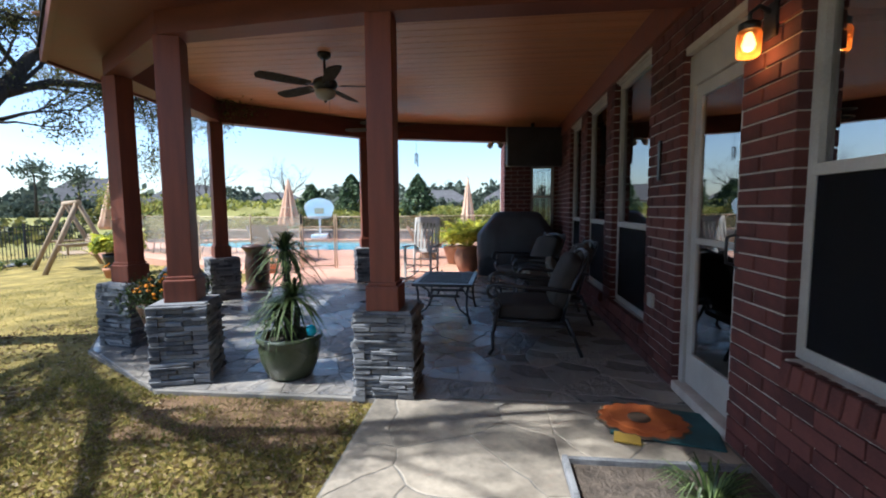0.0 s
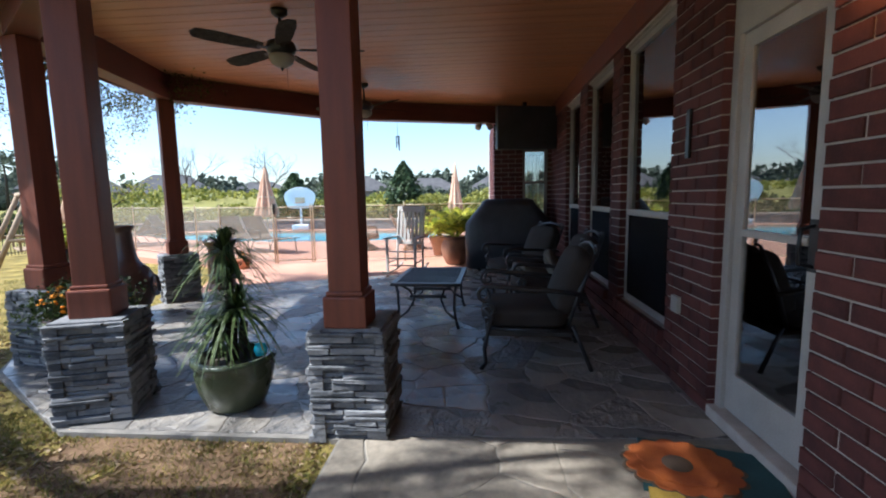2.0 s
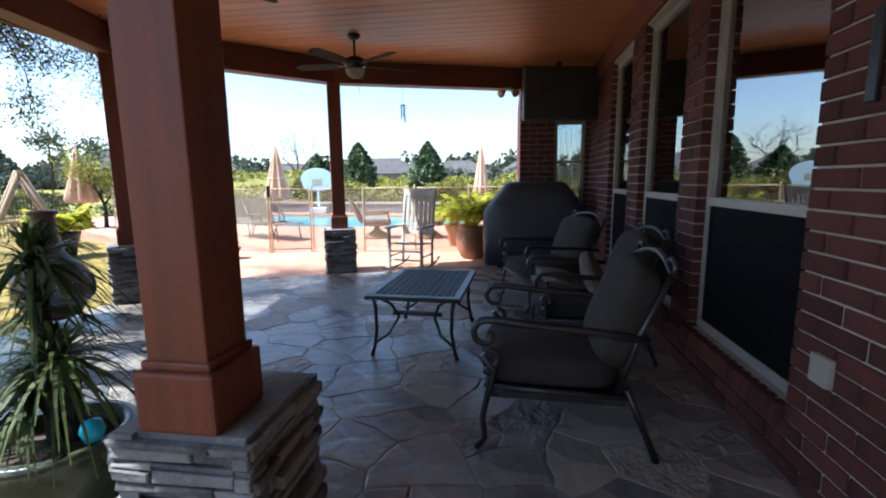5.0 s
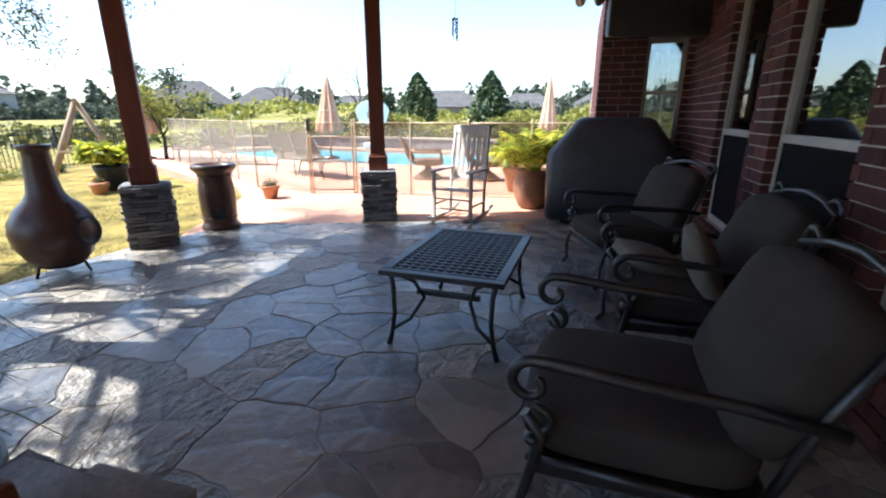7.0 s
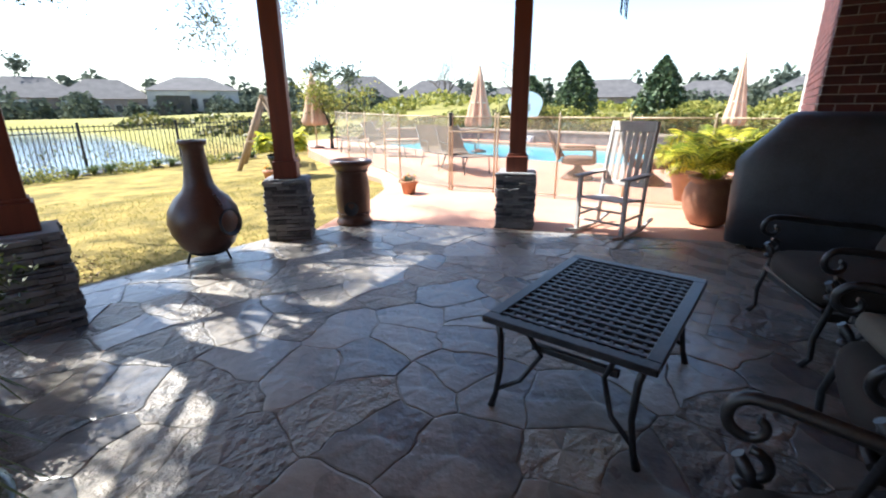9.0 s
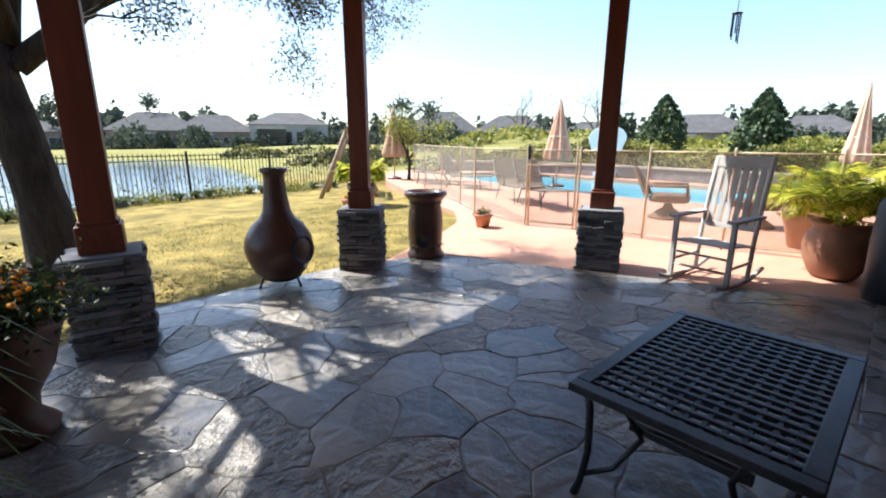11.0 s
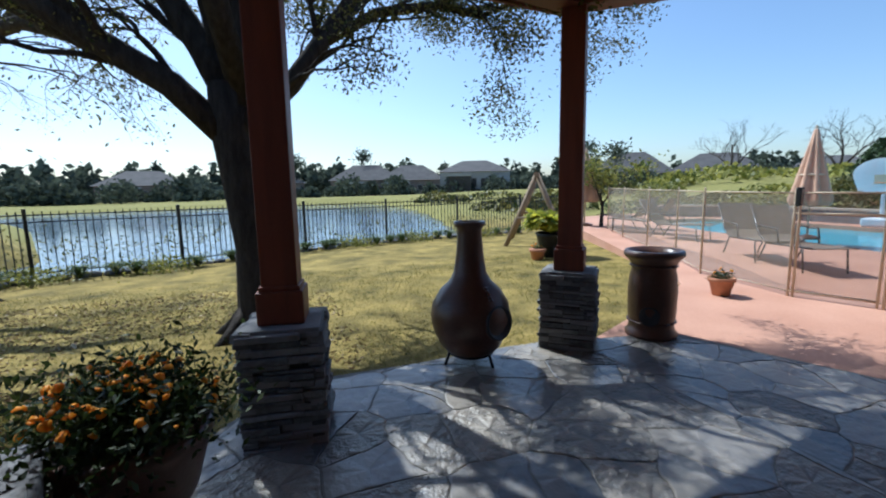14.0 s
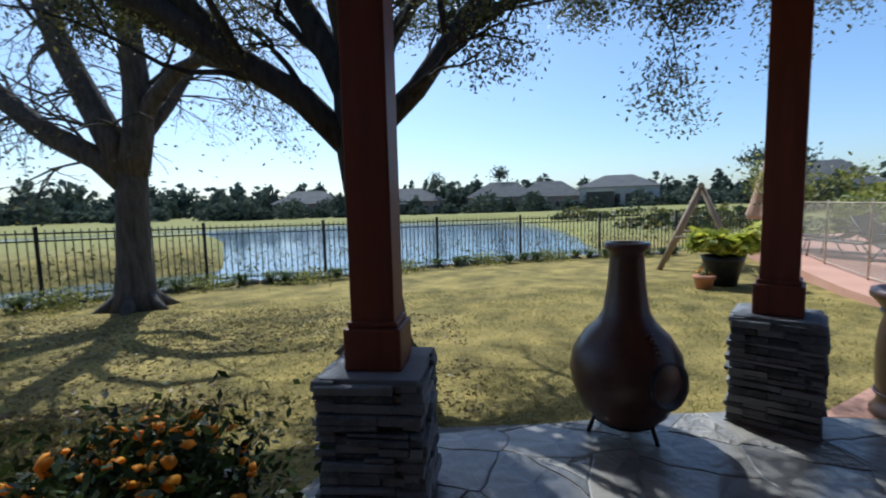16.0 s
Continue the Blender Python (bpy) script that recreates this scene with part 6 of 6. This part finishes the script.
lone_pine(-104, 29, 9.4)
lone_pine(-66, 61, 8.2, spread=1.3)
lone_pine(-60, 62, 7.0, spread=1.1)
lone_pine(-101, 14, 7.6)
tree("leafless_tree", "bare wide-crowned winter tree beyond the pool", (-33, 72, land(-33, 72)), [(0, 0, -0.2), (0, 0, 0.6), (0, 0, 1.6), (0, 0, 2.6)], 0.22,
     [([(0, 0, 2.4), (1.2, 0.3, 4.0), (2.2, 0.6, 5.2)], 0.15), ([(0, 0, 2.4), (-1.2, 0.3, 4.0), (-2.4, 0.2, 5.0)], 0.15), ([(0, 0, 2.4), (0.2, 0, 4.4), (0, 0, 6.2)], 0.16)], 3, 41, 0, 0.1, LEAF, 0.0, 0.2, 2.2)
tree("leafless_tree", "bare wide-crowned winter tree beyond the pool", (-44, 68, land(-44, 68)), [(0, 0, -0.2), (0, 0, 0.6), (0, 0, 1.6), (0, 0, 2.6)], 0.22,
     [([(0, 0, 2.4), (1.2, 0.3, 4.0), (2.2, 0.6, 5.2)], 0.15), ([(0, 0, 2.4), (-1.2, 0.3, 4.0), (-2.4, 0.2, 5.0)], 0.15), ([(0, 0, 2.4), (0.2, 0, 4.4), (0, 0, 6.2)], 0.16)], 3, 43, 0, 0.1, LEAF, 0.0, 0.2, 2.2)


# ---- flagstones, bricks: laid last ----
def clip_half(poly, px, py, nx, ny):
    out = []
    for i in range(len(poly)):
        a, b = poly[i], poly[(i + 1) % len(poly)]
        da, db = (a[0] - px) * nx + (a[1] - py) * ny, (b[0] - px) * nx + (b[1] - py) * ny
        if da <= 0:
            out.append(a)
        if (da < 0 < db) or (db < 0 < da):
            k = da / (da - db)
            out.append((a[0] + (b[0] - a[0]) * k, a[1] + (b[1] - a[1]) * k))
    return out


def clip_convexish(poly, outline_parts):
    for a, b in outline_parts:
        nx, ny = b[1] - a[1], a[0] - b[0]
        poly = clip_half(poly, a[0], a[1], nx, ny)
        if len(poly) < 3:
            return []
    return poly


def bend(x, y, zone):
    """Moves a point of a joint by a smooth wander that dies out at the zone's rim."""
    rim = 9.0
    for (xa, ya), (xb, yb) in ((zone[i - 1], zone[i]) for i in range(len(zone))):
        rim = min(rim, abs((xb - xa) * (ya - y) - (xa - x) * (yb - ya)) / math.hypot(xb - xa, yb - ya))
    k = min(1.0, rim / 0.1) * 0.06
    return (x + k * (noise.noise((x * 3.1, y * 3.1, 4.0)) + 0.45 * noise.noise((x * 9, y * 9, 1.0))),
            y + k * (noise.noise((x * 3.1, y * 3.1, 14.0)) + 0.45 * noise.noise((x * 9, y * 9, 11.0))))


def flagstones(zone, spacing, seed, stone=None):
    """Irregular stones: cells round jittered seeds, drawn in by half a joint, clipped to a convex zone."""
    rng = random.Random(seed)
    xs, ys = [p[0] for p in zone], [p[1] for p in zone]
    seeds = []
    y = min(ys) - spacing
    while y < max(ys) + spacing:
        x = min(xs) - spacing
        while x < max(xs) + spacing:
            seeds.append((x + rng.uniform(-0.62, 0.62) * spacing, y + rng.uniform(-0.62, 0.62) * spacing))
            x += spacing
        y += spacing
    edges = [(zone[i - 1], zone[i]) for i in range(len(zone))]
    for i, (sx, sy) in enumerate(seeds):
        cell = [(sx - 2, sy - 2), (sx + 2, sy - 2), (sx + 2, sy + 2), (sx - 2, sy + 2)]
        for j, (tx, ty) in enumerate(seeds):
            d = math.hypot(tx - sx, ty - sy)
            if j != i and d < 2.6 * spacing:
                nx, ny = (tx - sx) / d, (ty - sy) / d
                g = 0.0022
                cell = clip_half(cell, (sx + tx) / 2 - nx * g, (sy + ty) / 2 - ny * g, nx, ny)
                if len(cell) < 3:
                    break
        cell = clip_convexish(cell, edges) if len(cell) > 2 else []
        if len(cell) < 3:
            continue
        cx, cy = sum(p[0] for p in cell) / len(cell), sum(p[1] for p in cell) / len(cell)
        if max(math.hypot(p[0] - cx, p[1] - cy) for p in cell) < 0.07:
            continue
        # break the straight sides a little
        ring = []
        for k in range(len(cell)):
            a, b = cell[k], cell[(k + 1) % len(cell)]
            ring.append(a)
            L = math.hypot(b[0] - a[0], b[1] - a[1])
            cuts = min(8, int(L / 0.055))
            for c in range(1, cuts):
                f, o = c / cuts, rng.uniform(-0.003, 0.0)
                ring.append((a[0] + (b[0] - a[0]) * f - (a[1] - b[1]) / L * o, a[1] + (b[1] - a[1]) * f - (b[0] - a[0]) / L * o))
        # neighbours bend along the same wandering line
        ring = [bend(x, y, zone) for x, y in ring]
        bm = bmesh.new()
        h = rng.uniform(-0.001, 0.0025)
        tilt = (rng.uniform(-0.004, 0.004), rng.uniform(-0.004, 0.004))
        outer = [bm.verts.new((p[0] - cx, p[1] - cy, -0.02)) for p in ring]
        rim = [bm.verts.new((p[0] - cx, p[1] - cy, h - 0.002)) for p in ring]
        ins = [1 - 0.008 / max(0.05, math.hypot(p[0] - cx, p[1] - cy)) for p in ring]
        top = [bm.verts.new(((p[0] - cx) * q, (p[1] - cy) * q, h + tilt[0] * (p[0] - cx) + tilt[1] * (p[1] - cy))) for p, q in zip(ring, ins)]
        n = len(ring)
        for k in range(n):
            bm.faces.new((outer[k], outer[(k + 1) % n], rim[(k + 1) % n], rim[k]))
            bm.faces.new((rim[k], rim[(k + 1) % n], top[(k + 1) % n], top[k]))
        bm.faces.new(top)
        ob = part("flagstone", bm, stone or (FLAG_ROUGH if rng.random() < 0.36 else FLAG), patio_floor)
        ob.location = (cx, cy, 0)


flagstones([(-1.8, 4.66), (-0.15, 4.7), (1.92, 4.7), (1.92, 8.0), (-3.44, 8.0), (-3.46, 6.9), (-3.42, 5.9), (-3.1, 5.5)], 0.37, 3)
flagstones([(-3.36, 8.0), (0.5, 8.0), (0.5, 10.28), (-1.75, 9.38), (-3.14, 8.88)], 0.37, 4)
flagstones([(0.5, 8.0), (1.92, 8.0), (1.92, 10.7), (0.92, 10.7), (0.5, 10.28)], 0.37, 8)
flagstones([(-0.14, -3.8), (1.0, -3.8), (1.0, 4.7), (-0.14, 4.7)], 0.54, 5, FLAG_WALK)
flagstones([(1.0, 4.0), (1.92, 4.0), (1.92, 4.7), (1.0, 4.7)], 0.5, 6, FLAG_WALK)

rest = bmesh.new()
for a, b, lo, hi in blocks(-4.9, Y1, 0.0, WALL_TOP, OPEN):
    if b - a < 0.99 and lo < 0.5 and hi < 0.8 and (a, b) != (4.28, 5.04):
        hi -= 0.1
    lay_bricks(wall_east, a, b, lo, hi, WX, near_brick, rest)
tagged(part("brickwork", rest, BRICK_ISLAND, wall_east), kind="stuff")
rest = bmesh.new()
turn = Matrix.Translation((0.0, RY, 0)) @ pose(0, 0, 0, 0, 0, 90) @ Matrix.Scale(-1, 4, (0, 1, 0))
for a, b, lo, hi in blocks(0.91, WX, 0.0, 2.85, R_OPEN):
    lay_bricks(wall_north, a, b, lo, hi, 0.0, lambda y: False, rest, turn)
for k in range(35):
    for j in range(14):
        add_box(rest, (0.905, RY + 0.02 + 0.254 * j + (0.127 if k % 2 else 0), k * COURSE + 0.005), (0.96, RY + 0.264 + 0.254 * j + (0.127 if k % 2 else 0), k * COURSE + 0.005 + BH))
tagged(part("brickwork", rest, BRICK_ISLAND, wall_north), kind="stuff")
